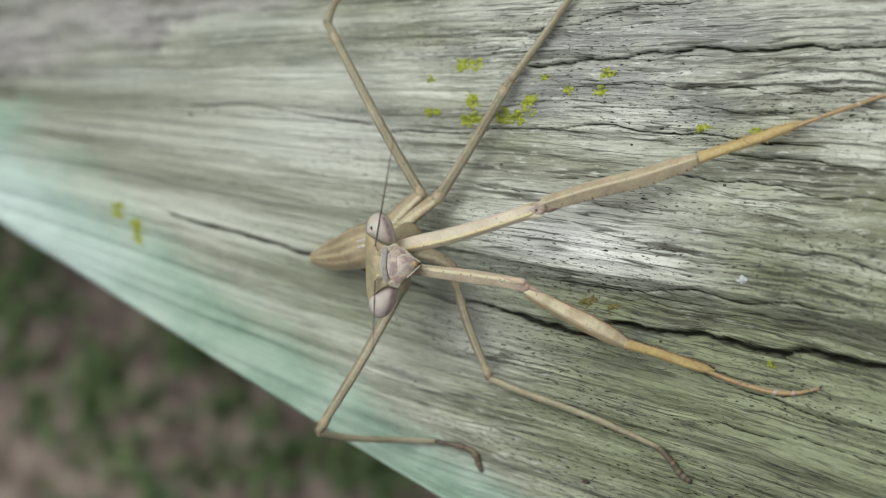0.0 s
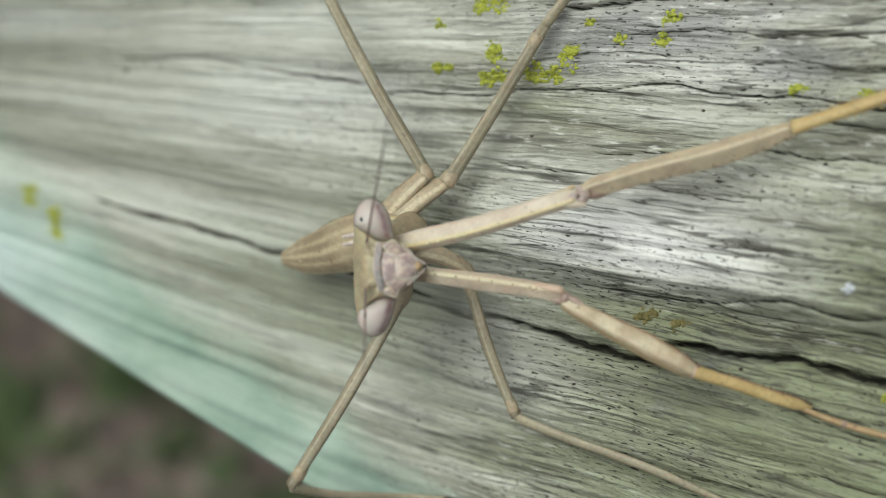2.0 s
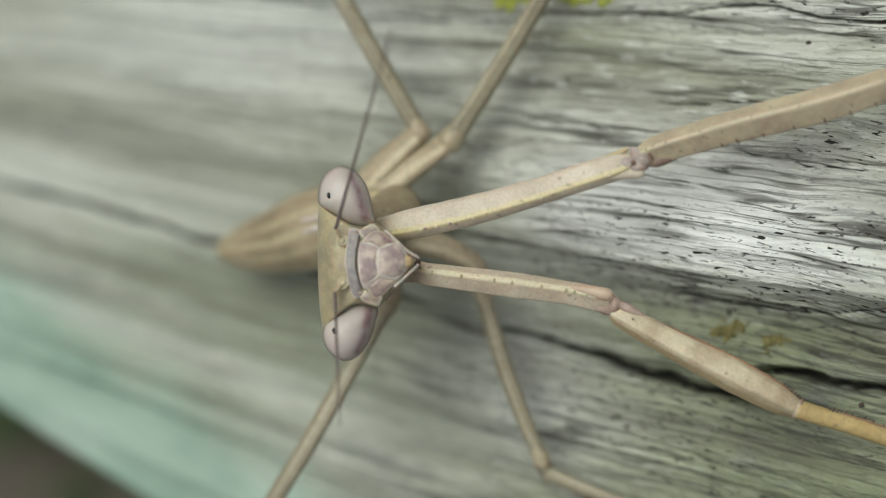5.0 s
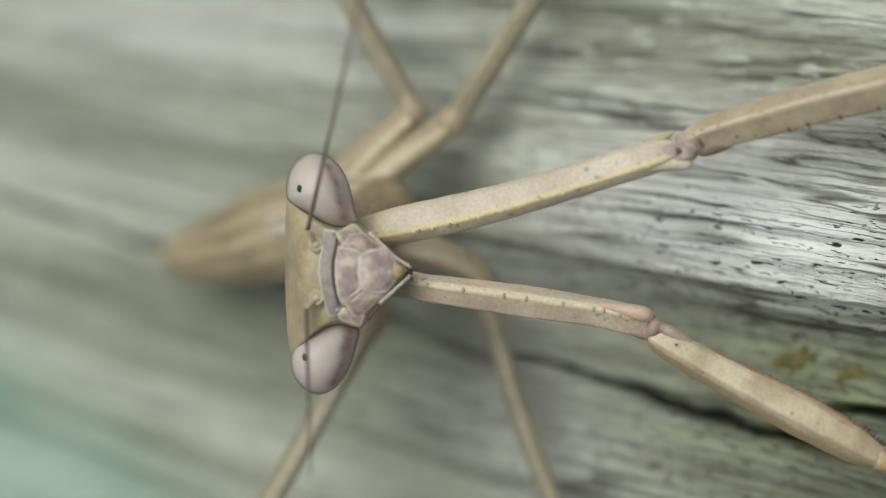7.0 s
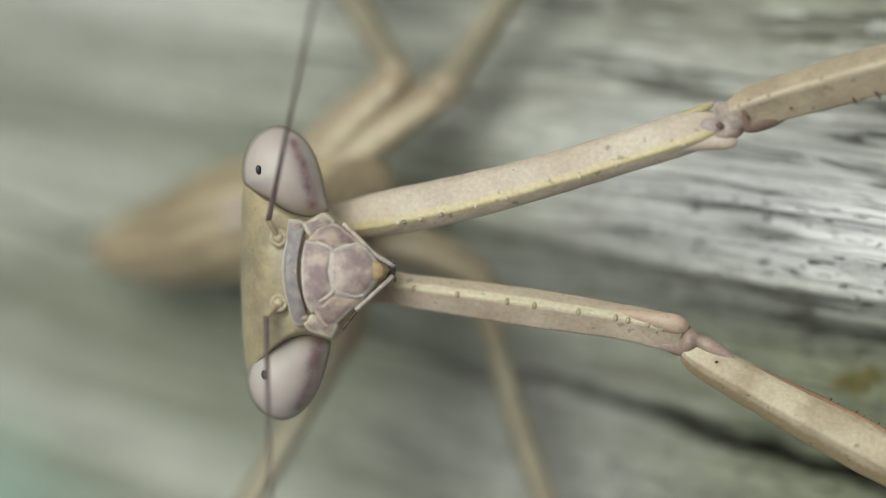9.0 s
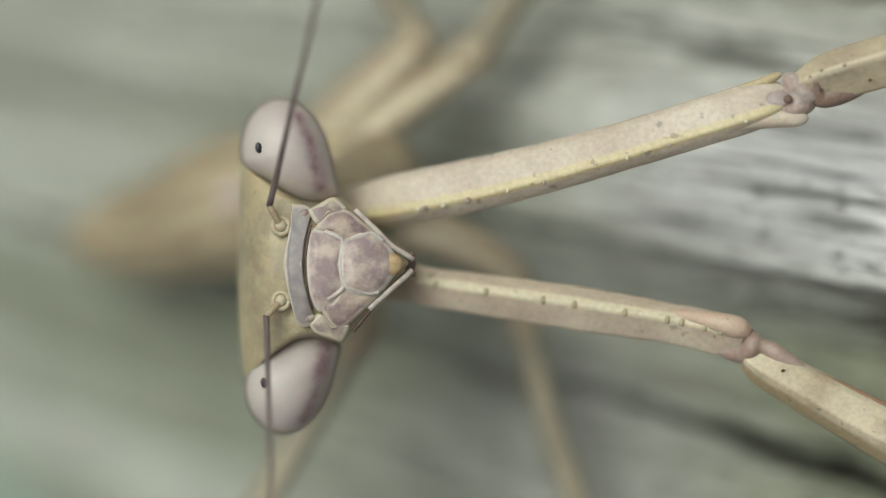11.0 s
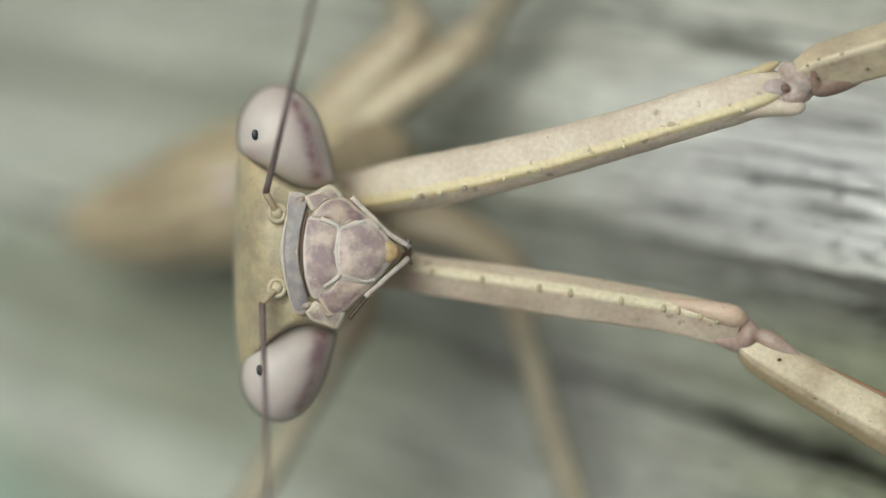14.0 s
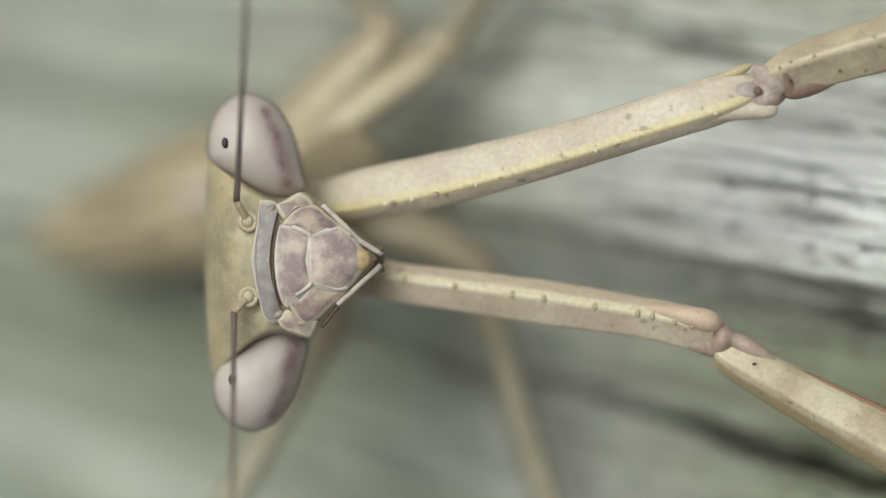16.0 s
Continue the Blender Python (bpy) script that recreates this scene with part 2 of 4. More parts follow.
    col = n.mix(n.math("MULTIPLY", worn, n.ramp(streak, (0.39, 0.52), (0.475, 0.0))), col, (0.20, 0.213, 0.155))
    specks = n.noise(n.scaled(flow, (2600, 5200, 1), (2, 2, 0)), 1.0, 2.0, 0.5)
    col = n.mix(n.math("MULTIPLY", n.ramp(specks, (0.66, 0.0), (0.70, 0.85)), n.ramp(where, (0.40, 0.15), (0.6, 1.0))), col, (0.06, 0.058, 0.048))
    # splits are dark towards their middle
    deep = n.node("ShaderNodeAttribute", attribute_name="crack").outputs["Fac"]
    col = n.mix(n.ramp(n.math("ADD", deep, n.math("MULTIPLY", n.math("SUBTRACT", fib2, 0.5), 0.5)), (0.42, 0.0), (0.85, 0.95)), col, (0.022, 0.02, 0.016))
    dark_end = n.node("ShaderNodeAttribute", attribute_name="rot").outputs["Fac"]
    rotn = n.noise(n.scaled(o, (160, 260, 160)), 1.0, 7.0, 0.7)
    col = n.mix(n.math("MULTIPLY", dark_end, n.ramp(rotn, (0.36, 1.0), (0.60, 0.45))), col, n.ramp(n.noise(n.scaled(o, (60, 240, 60)), 1.0, 6.0, 0.7), (0.38, (0.03, 0.028, 0.026)), (0.46, (0.20, 0.188, 0.183)), (0.58, (0.46, 0.435, 0.43))))
    # teal paint left along the sawn end
    paint = n.node("ShaderNodeAttribute", attribute_name="paint").outputs["Fac"]
    pn = n.noise(n.scaled(o, (190, 260, 190)), 1.0, 6.0, 0.65)
    pm = n.ramp(n.math("ADD", paint, n.math("MULTIPLY", n.math("SUBTRACT", pn, 0.5), 0.9)), (0.26, 0.0), (0.70, 0.82))
    teal = n.ramp(n.noise(n.scaled(o, (170, 260, 170)), 1.0, 6.0, 0.62), (0.34, (0.18, 0.30, 0.235)), (0.50, (0.30, 0.425, 0.345)), (0.66, (0.41, 0.515, 0.44)))
    # bluish white glare on the far end, put into the paint's colour
    end_glare = n.node("ShaderNodeAttribute", attribute_name="end_glare").outputs["Fac"]
    teal = n.mix(n.math("MULTIPLY", end_glare, n.ramp(pn, (0.36, 0.55), (0.6, 1.0))), teal, (0.60, 0.73, 0.72))
    col = n.mix(pm, col, teal)
    fib = n.math("MULTIPLY", fib, n.math("SUBTRACT", 1.0, n.math("MULTIPLY", pm, 0.8)))
    h = n.math("ADD", n.math("MULTIPLY", fib, 0.7), n.math("MULTIPLY", bands, 0.5))
    h = n.math("ADD", h, n.math("MULTIPLY", fib2, 0.4))
    h = n.math("ADD", h, n.math("MULTIPLY", n.noise(o, 5000.0, 3.0), 0.2))
    h = n.math("MULTIPLY", h, n.math("SUBTRACT", 1.0, n.math("MULTIPLY", pm, 0.8)))
    return n.done(col, 0.85, n.bump(h, 0.0004, 0.9), Specular_IOR_Level=0.2)


M_WOOD = wood_material()


def ground_material():
    n = Nodes("soil")
    o = n.coords("Object")
    a = n.noise(o, 130.0, 8.0, 0.65)
    col = n.ramp(a, (0.30, (0.085, 0.063, 0.052)), (0.5, (0.185, 0.14, 0.115)), (0.64, (0.31, 0.24, 0.20)))
    g = n.noise(n.scaled(o, (1, 1, 1), (0.3, 0.8, 0)), 75.0, 5.0, 0.6)
    col = n.mix(n.ramp(g, (0.52, 0.0), (0.64, 0.55)), col, (0.055, 0.075, 0.035))
    return n.done(col, 0.95, n.bump(n.noise(o, 240.0, 6.0, 0.7), 0.004, 0.8))


M_GROUND = ground_material()


def leaf_material(name, a, b):
    n = Nodes(name)
    r = n.node("ShaderNodeNewGeometry").outputs["Random Per Island"]
    return n.done(n.mix(r, a, b), 0.6)


M_GRASS = leaf_material("grass_blade", (0.075, 0.125, 0.05), (0.16, 0.215, 0.09))
M_LITTER = leaf_material("leaf_litter", (0.10, 0.072, 0.058), (0.32, 0.25, 0.21))
M_LICHEN = leaf_material("lichen", (0.20, 0.245, 0.025), (0.44, 0.47, 0.06))
M_MOSS = leaf_material("moss", (0.10, 0.095, 0.03), (0.24, 0.20, 0.07))
M_CRUST = leaf_material("pale_crust", (0.44, 0.47, 0.50), (0.58, 0.61, 0.64))
M_DEBRIS = Nodes("debris").done((0.06, 0.045, 0.035), 0.8)


# ---- mesh helpers ----
def part(name, bm, material, parent=None, label="", smooth=True):
    """Links a bmesh as one mesh object under a thing or a part."""
    me = bpy.data.meshes.new(name)
    bm.normal_update()
    bm.to_mesh(me)
    bm.free()
    for m in material if isinstance(material, tuple) else (material,):
        me.materials.append(m)
    if smooth:
        me.polygons.foreach_set("use_smooth", [True] * len(me.polygons))
    ob = new(name, me)
    if parent:
        ob.parent = parent
        ob.matrix_parent_inverse = Matrix.Translation(-parent.location)
    return tagged(ob, label) if label else ob


def spline(pts, per=6):
    """Catmull-Rom through points of any dimension."""
    p = np.array(pts, float)
    p = np.vstack([2 * p[0] - p[1], p, 2 * p[-1] - p[-2]])
    out = []
    for i in range(1, len(p) - 2):
        for t in np.linspace(0, 1, per, endpoint=False):
            a, b, c, d = p[i - 1:i + 3]
            out.append(0.5 * (2 * b + (c - a) * t + (2 * a - 5 * b + 4 * c - d) * t * t + (3 * b - a - 3 * c + d) * t ** 3))
    out.append(p[-2])
    return np.array(out)


def tube(pts, radii, per=6, seg=12, flat=1.0, prism=0.0, phase=0.0, tone=(), side=(0, 0, 1), bm=None, rough=0.0):
    """A limb: a closed sweep along points (mm) with a radius at each. flat squeezes it along side; prism (0 to 1) gives it three edges, turned
    by phase degrees; tone: middles and half widths (degrees) of its coloured edges."""
    bm = bm or bmesh.new()
    layer = bm.verts.layers.float.new("tone") if tone else None
    q = spline([(*p, r) for p, r in zip(pts, radii)], per)
    c, rad = q[:, :3], np.maximum(q[:, 3], 0.004)
    rings = []
    for i in range(len(c)):
        d = c[min(i + 1, len(c) - 1)] - c[max(i - 1, 0)]
        d /= np.linalg.norm(d) + 1e-12
        s = np.array(side, float)
        s -= d * (s @ d)
        s /= np.linalg.norm(s) + 1e-12
        o = np.cross(d, s)
        ring = []
        for k in range(seg):
            a = 2 * math.pi * k / seg
            edge = 0.62 / math.cos((a - radians(phase)) % (2 * math.pi / 3) - math.pi / 3)
            r = rad[i] * (1 + prism * (edge - 0.9))
            r *= 1 + rough * noise.noise(Vector((c[i][0] * 2.1 + k, c[i][1] * 2.1, c[i][2] + 3.3 * k)))
            ring.append(bm.verts.new(Vector((c[i] + r * (math.cos(a) * o + flat * math.sin(a) * s)) * MM)))
            for mid, half in tone:
                off = (math.degrees(a) - mid + 180) % 360 - 180
                ring[-1][layer] = max(ring[-1][layer], math.exp(-(off / half) ** 2))
        rings.append(ring)
    for a, b in zip(rings, rings[1:]):
        for k in range(seg):
            bm.faces.new((a[k], a[(k + 1) % seg], b[(k + 1) % seg], b[k]))
    bm.faces.new(rings[0][::-1])
    bm.faces.new(rings[-1])
    return bm


def edged_limb(pts, radii, section, edge, per=10, dashes=0):
    """A limb with a sharp-edged section, corners as (sideways, outward) in radii; edge: number of the coloured corner and the
    reach of its colour before and after it; dashes break that colour."""
    bm = bmesh.new()
    layer = bm.verts.layers.float.new("tone")
    n, corner = len(section), np.array(section, float)
    shape, mark = [], []
    for k in range(n):
        a, b = corner[k], corner[(k + 1) % n]
        for t in np.linspace(0, 1, 10, endpoint=False):
            swell = 0.06 * math.sin(math.pi * t)
            p = a + (b - a) * t
            shape.append(p * (1 + swell))
            side = 1 if (k - edge[0]) % n == 0 else (-1 if (k + 1 - edge[0]) % n == 0 else 0)
            reach = np.linalg.norm(p - corner[edge[0]])
            mark.append(math.exp(-(reach / (edge[2] if side > 0 else edge[1])) ** 4) if side else 0.0)
    q = spline([(*p, r) for p, r in zip(pts, radii)], per)
    c, rad = q[:, :3], np.maximum(q[:, 3], 0.004)
    rings = []
    for i in range(len(c)):
        d = c[min(i + 1, len(c) - 1)] - c[max(i - 1, 0)]
        d /= np.linalg.norm(d) + 1e-12
        s = np.array((0, 0, 1.0)) - d * d[2]
        s /= np.linalg.norm(s)
        o = np.cross(d, s)
        ring = []
        at = i / (len(c) - 1)
        gap = 1.0
        if dashes:
            gap = 1 - 0.85 * max(0.0, math.cos(2 * math.pi * dashes * (at + 0.02 * math.sin(at * 17)))) ** 6
        for (u, v), m in zip(shape, mark):
            r = rad[i] * (1 + 0.03 * noise.noise(Vector((c[i][0] * 1.7, c[i][1] * 1.7 + u * 3, v * 3))))
            ring.append(bm.verts.new(Vector((c[i] + r * (u * o + v * s)) * MM)))
            ring[-1][layer] = m * gap
        rings.append(ring)
    n = len(shape)
    for a, b in zip(rings, rings[1:]):
        for k in range(n):
            bm.faces.new((a[k], a[(k + 1) % n], b[(k + 1) % n], b[k]))
    bm.faces.new(rings[0][::-1])
    bm.faces.new(rings[-1])
    bmesh.ops.recalc_face_normals(bm, faces=bm.faces)
    return bm


def blob(center, radii, turn=(0, 0, 0), seg=28, rings=18, power=1.0, bm=None):
    """An egg-shaped ellipsoid (mm)."""
    bm = bm or bmesh.new()
    made = bmesh.ops.create_uvsphere(bm, u_segments=seg, v_segments=rings, radius=1.0)["verts"]
    m = Matrix.Translation(Vector(center) * MM) @ Euler([radians(a) for a in turn]).to_matrix().to_4x4() @ Matrix.Diagonal((*[r * MM for r in radii], 1))
    for v in made:
        if power:
            v.co.x *= 1 + power * v.co.y
            v.co.z *= 1 + 0.4 * power * v.co.y
        v.co = m @ v.co
    return bm


def fused(name, pieces, material, parent, label, grain=0.045, rounds=4):
    """Lobes grown together into one smooth skin."""
    bm = bmesh.new()
    for piece in pieces:
        me = bpy.data.meshes.new("lobe")
        piece.to_mesh(me)
        piece.free()
        bm.from_mesh(me)
        bpy.data.meshes.remove(me)
    bmesh.ops.scale(bm, vec=(1000, 1000, 1000), verts=bm.verts)
    me = bpy.data.meshes.new("lobes")
    bm.to_mesh(me)
    bm.free()
    raw = new("lobes", me)
    skin = raw.modifiers.new("skin", "REMESH")
    skin.mode, skin.voxel_size = "VOXEL", grain
    soft = raw.modifiers.new("soft", "SMOOTH")
    soft.iterations = rounds
    grown = bpy.data.meshes.new_from_object(raw.evaluated_get(bpy.context.evaluated_depsgraph_get()))
    bpy.data.objects.remove(raw)
    grown.transform(Matrix.Scale(MM, 4))
    bm = bmesh.new()
    bm.from_mesh(grown)
    bpy.data.meshes.remove(grown)
    return part(name, bm, material, parent, label)


# ---- the post ----
def grid_noise(seed):
    table = np.random.RandomState(seed).rand(256, 256)

    def value(x, y):
        xi, yi = np.floor(x).astype(int), np.floor(y).astype(int)
        fx, fy = x - xi, y - yi
        fx, fy = fx * fx * (3 - 2 * fx), fy * fy * (3 - 2 * fy)
        a, b = table[xi % 256, yi % 256], table[(xi + 1) % 256, yi % 256]
        c, d = table[xi % 256, (yi + 1) % 256], table[(xi + 1) % 256, (yi + 1) % 256]
        return (a * (1 - fx) + b * fx) * (1 - fy) + (c * (1 - fx) + d * fx) * fy

    return value


def fan(x):
    return np.exp(0.012 * np.where(x < 30, x, 30 + 8 * (1 - np.exp(-np.maximum(x - 30, 0) / 8))) - 0.00032 * np.maximum(2 - np.maximum(x, -45), 0) ** 2)


def flow_across(x, y):
    """Grain lines fan out from the sawn end: the coordinate (mm) that is constant along a grain line."""
    return 12 - (12 - y) / fan(x)


N1, N2, N3, N4 = (grid_noise(k) for k in (3, 5, 8, 13))
CRACKS = []


def crack(points, half, deep):
    """Way points along a split, as (x, across the grain); its half width and depth, all in mm."""
    CRACKS.append((points, half * 0.4, deep * 0.8))


crack([(-20, -1.9), (-16, -2.02), (-9, -2.3), (-2.5, -2.6), (-0.2, -2.85)], 0.45, 0.5)
crack([(1.4, -3.04), (4.3, -3.37), (7.8, -3.65), (11, -3.8), (14.5, -3.55)], 0.42, 1.5)
crack([(10.3, -2.9), (12.2, -2.68), (15.4, -2.4), (19, -2.4), (30, -1.75), (50, -3.71)], 0.38, 1.6)
crack([(-5, 7.53), (0.6, 7.8), (8, 8.4), (9.9, 8.7), (12.3, 8.55), (18, 8.4), (27, 8.0)], 0.17, 0.7)
crack([(4, 12.1), (10.5, 12.4), (14.2, 12.86), (24, 12.93), (45, 12.99)], 0.24, 1.1)
crack([(-20, 8.38), (-15, 9.04), (-9, 8.47), (-3.3, 7.56)], 0.20, 0.5)
crack([(3.7, 13.4), (8.4, 14.6), (14.2, 15.5), (24, 15.7)], 0.15, 0.5)
crack([(6.5, 5.3), (13, 5.8)], 0.13, 0.5)
crack([(17, 7.6), (25.7, 7.34), (36, 7.2)], 0.15, 0.5)
crack([(14, 6.2), (21, 6.06), (25.7, 5.8), (36, 5.87)], 0.15, 0.5)
crack([(4.5, -0.45), (7.5, -0.75), (10.3, -0.9), (12, -0.75), (15.4, -0.11), (21, -0.05), (30, 0.7)], 0.16, 0.45)
crack([(20, 2.8), (27, 2.9), (40, 2.31)], 0.14, 0.5)
crack([(17, -4.3), (23.8, -4.85), (40, -5.06)], 0.13, 0.4)
crack([(16, -7.2), (23.8, -6.4), (40, -6.11)], 0.13, 0.4)
crack([(7, -8.4), (14, -8.25), (20, -8.3)], 0.09, 0.25)
crack([(10, -11.3), (18, -11.1)], 0.09, 0.25)
crack([(-8, -12.16), (-1, -11.67), (6, -12.3)], 0.09, 0.22)
crack([(7, 11.1), (16, 11.05), (22, 10.75), (32, 10.9)], 0.12, 0.4)
crack([(12, 9.85), (20, 9.73), (30, 9.75)], 0.10, 0.35)
crack([(-1, 4.28), (6, 4.45), (13, 4.0), (18, 3.6)], 0.11, 0.4)
crack([(-6, 3.22), (0, 3.19), (3, 3.0)], 0.09, 0.25)
crack([(-18, 4.73), (-10, 4.98), (-5, 4.89)], 0.12, 0.25)
crack([(-20, 1.96), (-12, 2.2), (-6, 2.0)], 0.10, 0.2)


TILT = radians(14.036)                   # the viewer's lean against the post's axis


def rise(x):
    """How far (mm) the post swells towards the viewer, from its sawn end to the ridges."""
    t = np.clip((x + 11) / 22, 0, 1)
    return 3.6 * t * t * (3 - 2 * t) - 0.9 * np.logaddexp(0, (-12 - x) / 3)


def raised(x, y, z):
    """A place on the post after its swell."""
    up = rise(x)
    return x + up * math.sin(TILT), y, z + up * math.cos(TILT)


def surface(x, f):
    """The top of the post (mm) at x and grain line f: its height, and how cracked it is."""
    y = 12 - (12 - f) * fan(x)
    g = f + 0.5 * (N4(x * 0.05 + 9, f * 0.16) - 0.5) + 0.14 * (N2(x * 0.3 + 4, f * 0.8) - 0.5)
    # a swollen ridge beside a sunken split, and the rounded flank
    on = 1 / (1 + np.exp(-(x - 2.5) / 2.2))
    z = on * 2.2 * np.exp(-(np.where(g > 0.45, (g - 0.45) / 4.4, (g - 0.45) / 0.85)) ** 2)
    z = z + 0.07 * (np.logaddexp(0, (x - 5) / 3) * 3)
    z -= 0.012 * np.maximum(-3 - y, 0) ** 2
    z -= on * 0.9 * np.exp(-((g + 1.4) / 0.9) ** 2)
    z = z + 0.55 * (N1(x * 0.035 + 40, g * 0.55) - 0.5) + 0.32 * (N2(x * 0.05, g * 1.5) - 0.5)
    rough = (0.45 + 0.55 / (1 + np.exp(-(x + 1) / 4))) * (0.12 + 0.88 * np.clip((y - END_LINE[1] - END_LINE[2] * (x - END_LINE[0])) / 7, 0, 1))
    z += rough * (0.42 * (N3(x * 0.08, g * 2.9) - 0.5) + 0.34 * (N4(x * 0.16, g * 5.3) - 0.5) + 0.18 * (N1(x * 0.4, g * 9) - 0.5))
    split = np.zeros_like(z)
    for points, half, deep in CRACKS:
        px_, pf = np.array(points).T
        at = np.interp(x, px_, pf) + 0.10 * np.sin(x * 0.9 + pf[0] * 3) + 0.22 * (N3(x * 0.9, x * 0 + 9 + pf[0]) - 0.5) + 0.10 * (N4(x * 2.6, x * 0 + 3 + pf[0]) - 0.5)
        ends = np.clip((x - px_[0]) / 3, 0, 1) * np.clip((px_[-1] - x) / 3, 0, 1)
        w = half * (0.3 + 0.7 * ends) * (0.35 + 0.7 * N1(x * 0.7, x * 0 + 5 + pf[0]) + 0.6 * N2(x * 2.9, x * 0 + 1 + pf[0]))
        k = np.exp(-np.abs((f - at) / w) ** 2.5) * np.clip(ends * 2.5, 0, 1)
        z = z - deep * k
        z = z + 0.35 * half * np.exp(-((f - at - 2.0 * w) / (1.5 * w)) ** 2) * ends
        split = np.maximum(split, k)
    return z, split


def wooden_post():
    f = np.concatenate([np.linspace(-29, -18, 30), np.arange(-17.6, 24, 0.08), np.linspace(24.4, 60, 50)])[:, None]
    # where each grain line meets the sawn end
    lo, hi = np.full_like(f, -110.0), np.full_like(f, 62.0)
    for _ in range(50):
        mid = (lo + hi) / 2
        over = 12 - (12 - f) * fan(mid) > END_LINE[1] + END_LINE[2] * (mid - END_LINE[0])
        lo, hi = np.where(over, lo, mid), np.where(over, mid, hi)
    x_end = hi + 0.5 * (N1(f * 0.9, f * 0) - 0.5) + 0.9 * (N2(f * 0.2, f * 0) - 0.5)
    x_end = np.minimum(x_end, 61)
    inset = np.array([0, 0, 0, 0, 0, 0.12, 0.38, 0.8])[None, :] / 0.52
    drop = np.array([-40, -28, -15, -6, -1.6, -0.8, -0.34, -0.1])[None, :]
    share = np.linspace(0, 1, 260)[None, :]
    x = np.hstack([x_end + inset * np.clip((62 - x_end) / 3, 0, 1), x_end + 2.0 * np.clip((62 - x_end) / 3, 0, 1) + share * np.maximum(60 - x_end, 0.01)])
    f = f + 0 * x
    drop = np.hstack([drop + 0 * x[:, :8], 0 * x[:, 8:]])
    y = 12 - (12 - f) * fan(x)
    z, split = surface(x, f)
    reach = 0.857 * (y - END_LINE[1] - END_LINE[2] * (x - END_LINE[0]))
    # the far corner is rotten and breaks away
    rot_line = y - (11.1 + 0.27 * (x + 31)) + 2.2 * (N2(x * 0.3, y * 0.3) - 0.5) + 1.2 * (N3(x * 0.9, y * 0.9) - 0.5)
    rot = np.clip(rot_line / 1.4 + 0.5, 0, 1) * np.clip((-3 - x) / 6, 0, 1)
    z -= rot * (0.8 + 0.10 * np.clip(rot_line, 0, 12)) + rot * 1.1 * (N3(x * 0.7, y * 0.9) - 0.5) + rot * 0.5 * (N1(x * 1.9, y * 2.1) - 0.5)
    paint = np.clip(1.2 - reach / (4.0 + 0.16 * np.clip(-x, 0, 40)), 0, 1) * (1 - 0.8 * rot)
    paint = np.maximum(paint, 0.75 * np.exp(-((x + 31.5) / 4) ** 2 - ((y - 8.5) / 3.2) ** 2) * (1 - 0.7 * rot))
    z = z * np.clip(reach / 0.8, 0, 1) + drop
    bleach_and_light = np.exp(-(np.where(f > 1.1, (f - 1.1) / 3.0, (f - 1.1) / 1.15)) ** 2) / (1 + np.exp(-(x - 2.8) / 1.4)) * np.clip((22 - x) / 11, 0, 1)
    bleach_and_light = np.maximum(bleach_and_light, 0.28 * np.clip((f - 8.5) / 3, 0, 1) * np.clip((x + 2) / 8, 0, 1))
    bleach_and_light = np.maximum(bleach_and_light, 0.7 * np.exp(-((x + 23) / 5) ** 2 - ((y - 11.6) / 1.6) ** 2))
    bleach_and_light = np.maximum(bleach_and_light, 0.4 * np.exp(-((x - 2) / 5) ** 2 - ((f + 5.8) / 2.2) ** 2))
    bleach_and_light = np.maximum(bleach_and_light, 0.45 * np.exp(-((x - 13) / 6) ** 2 - ((f - 9.2) / 2.6) ** 2))
    bleach_and_light = np.maximum(bleach_and_light, 0.8 * np.exp(-((x + 9) / 7) ** 2 - ((y - 7.5) / 3.4) ** 2))
    # lightened under the body, to counter the shadow it casts there
    bleach_and_light = np.maximum(bleach_and_light, 0.4 * np.exp(-(x / 4) ** 2 - ((y + 4.8) / 2.0) ** 2))
    mould = 0 * x
    for mx, my, mr in ((-15, 14, 2.2), (-11.5, 15.5, 2.4), (-9.5, 12.6, 1.6), (-24, 11, 2.6), (2, 12.4, 2.0), (7, 10.2, 3.2), (12, 10.5, 2.0), (17, 14.2, 4.0), (10, 13.6, 3.0), (18, 9.4, 2.2), (-7, 8.2, 1.6), (-13, 7.2, 1.3)):
        mould = np.maximum(mould, np.exp(-((x - mx) / (1.6 * mr)) ** 2 - ((y - my) / (0.7 * mr)) ** 2))
    # green growth, with shade of the sunken split and flank painted in
    algae_and_shade = np.maximum(np.clip((-0.3 - f) / 1.6, 0, 1) / (1 + np.exp(-(x - 3 - 2.6 * np.clip(-3 - f, 0, 1)) / 2.5)), 0.7 * np.clip((x - 12) / 9, 0, 1) * np.clip((6 - f) / 4, 0.3, 1))
    algae_and_shade = np.maximum(algae_and_shade, 0.95 * np.clip((3 - y) / 5, 0, 1) * np.clip((3 - x) / 4, 0, 1) * np.clip((reach - 6) / 4, 0, 1))
    verts = np.stack(raised(x, y, z), -1).reshape(-1, 3) * MM
    nf, nx = x.shape
    i = np.arange(nf * nx).reshape(nf, nx)
    quads = np.stack([i[:-1, :-1], i[:-1, 1:], i[1:, 1:], i[1:, :-1]], -1).reshape(-1, 4)
    loop = np.concatenate([i[:, -1], i[-1, ::-1][1:]])
    base = len(verts)
    foot = verts[loop] * (1, 1, 0) + (0, 0, -0.04)
    verts = np.vstack([verts, foot])
    k = np.arange(len(loop) - 1)
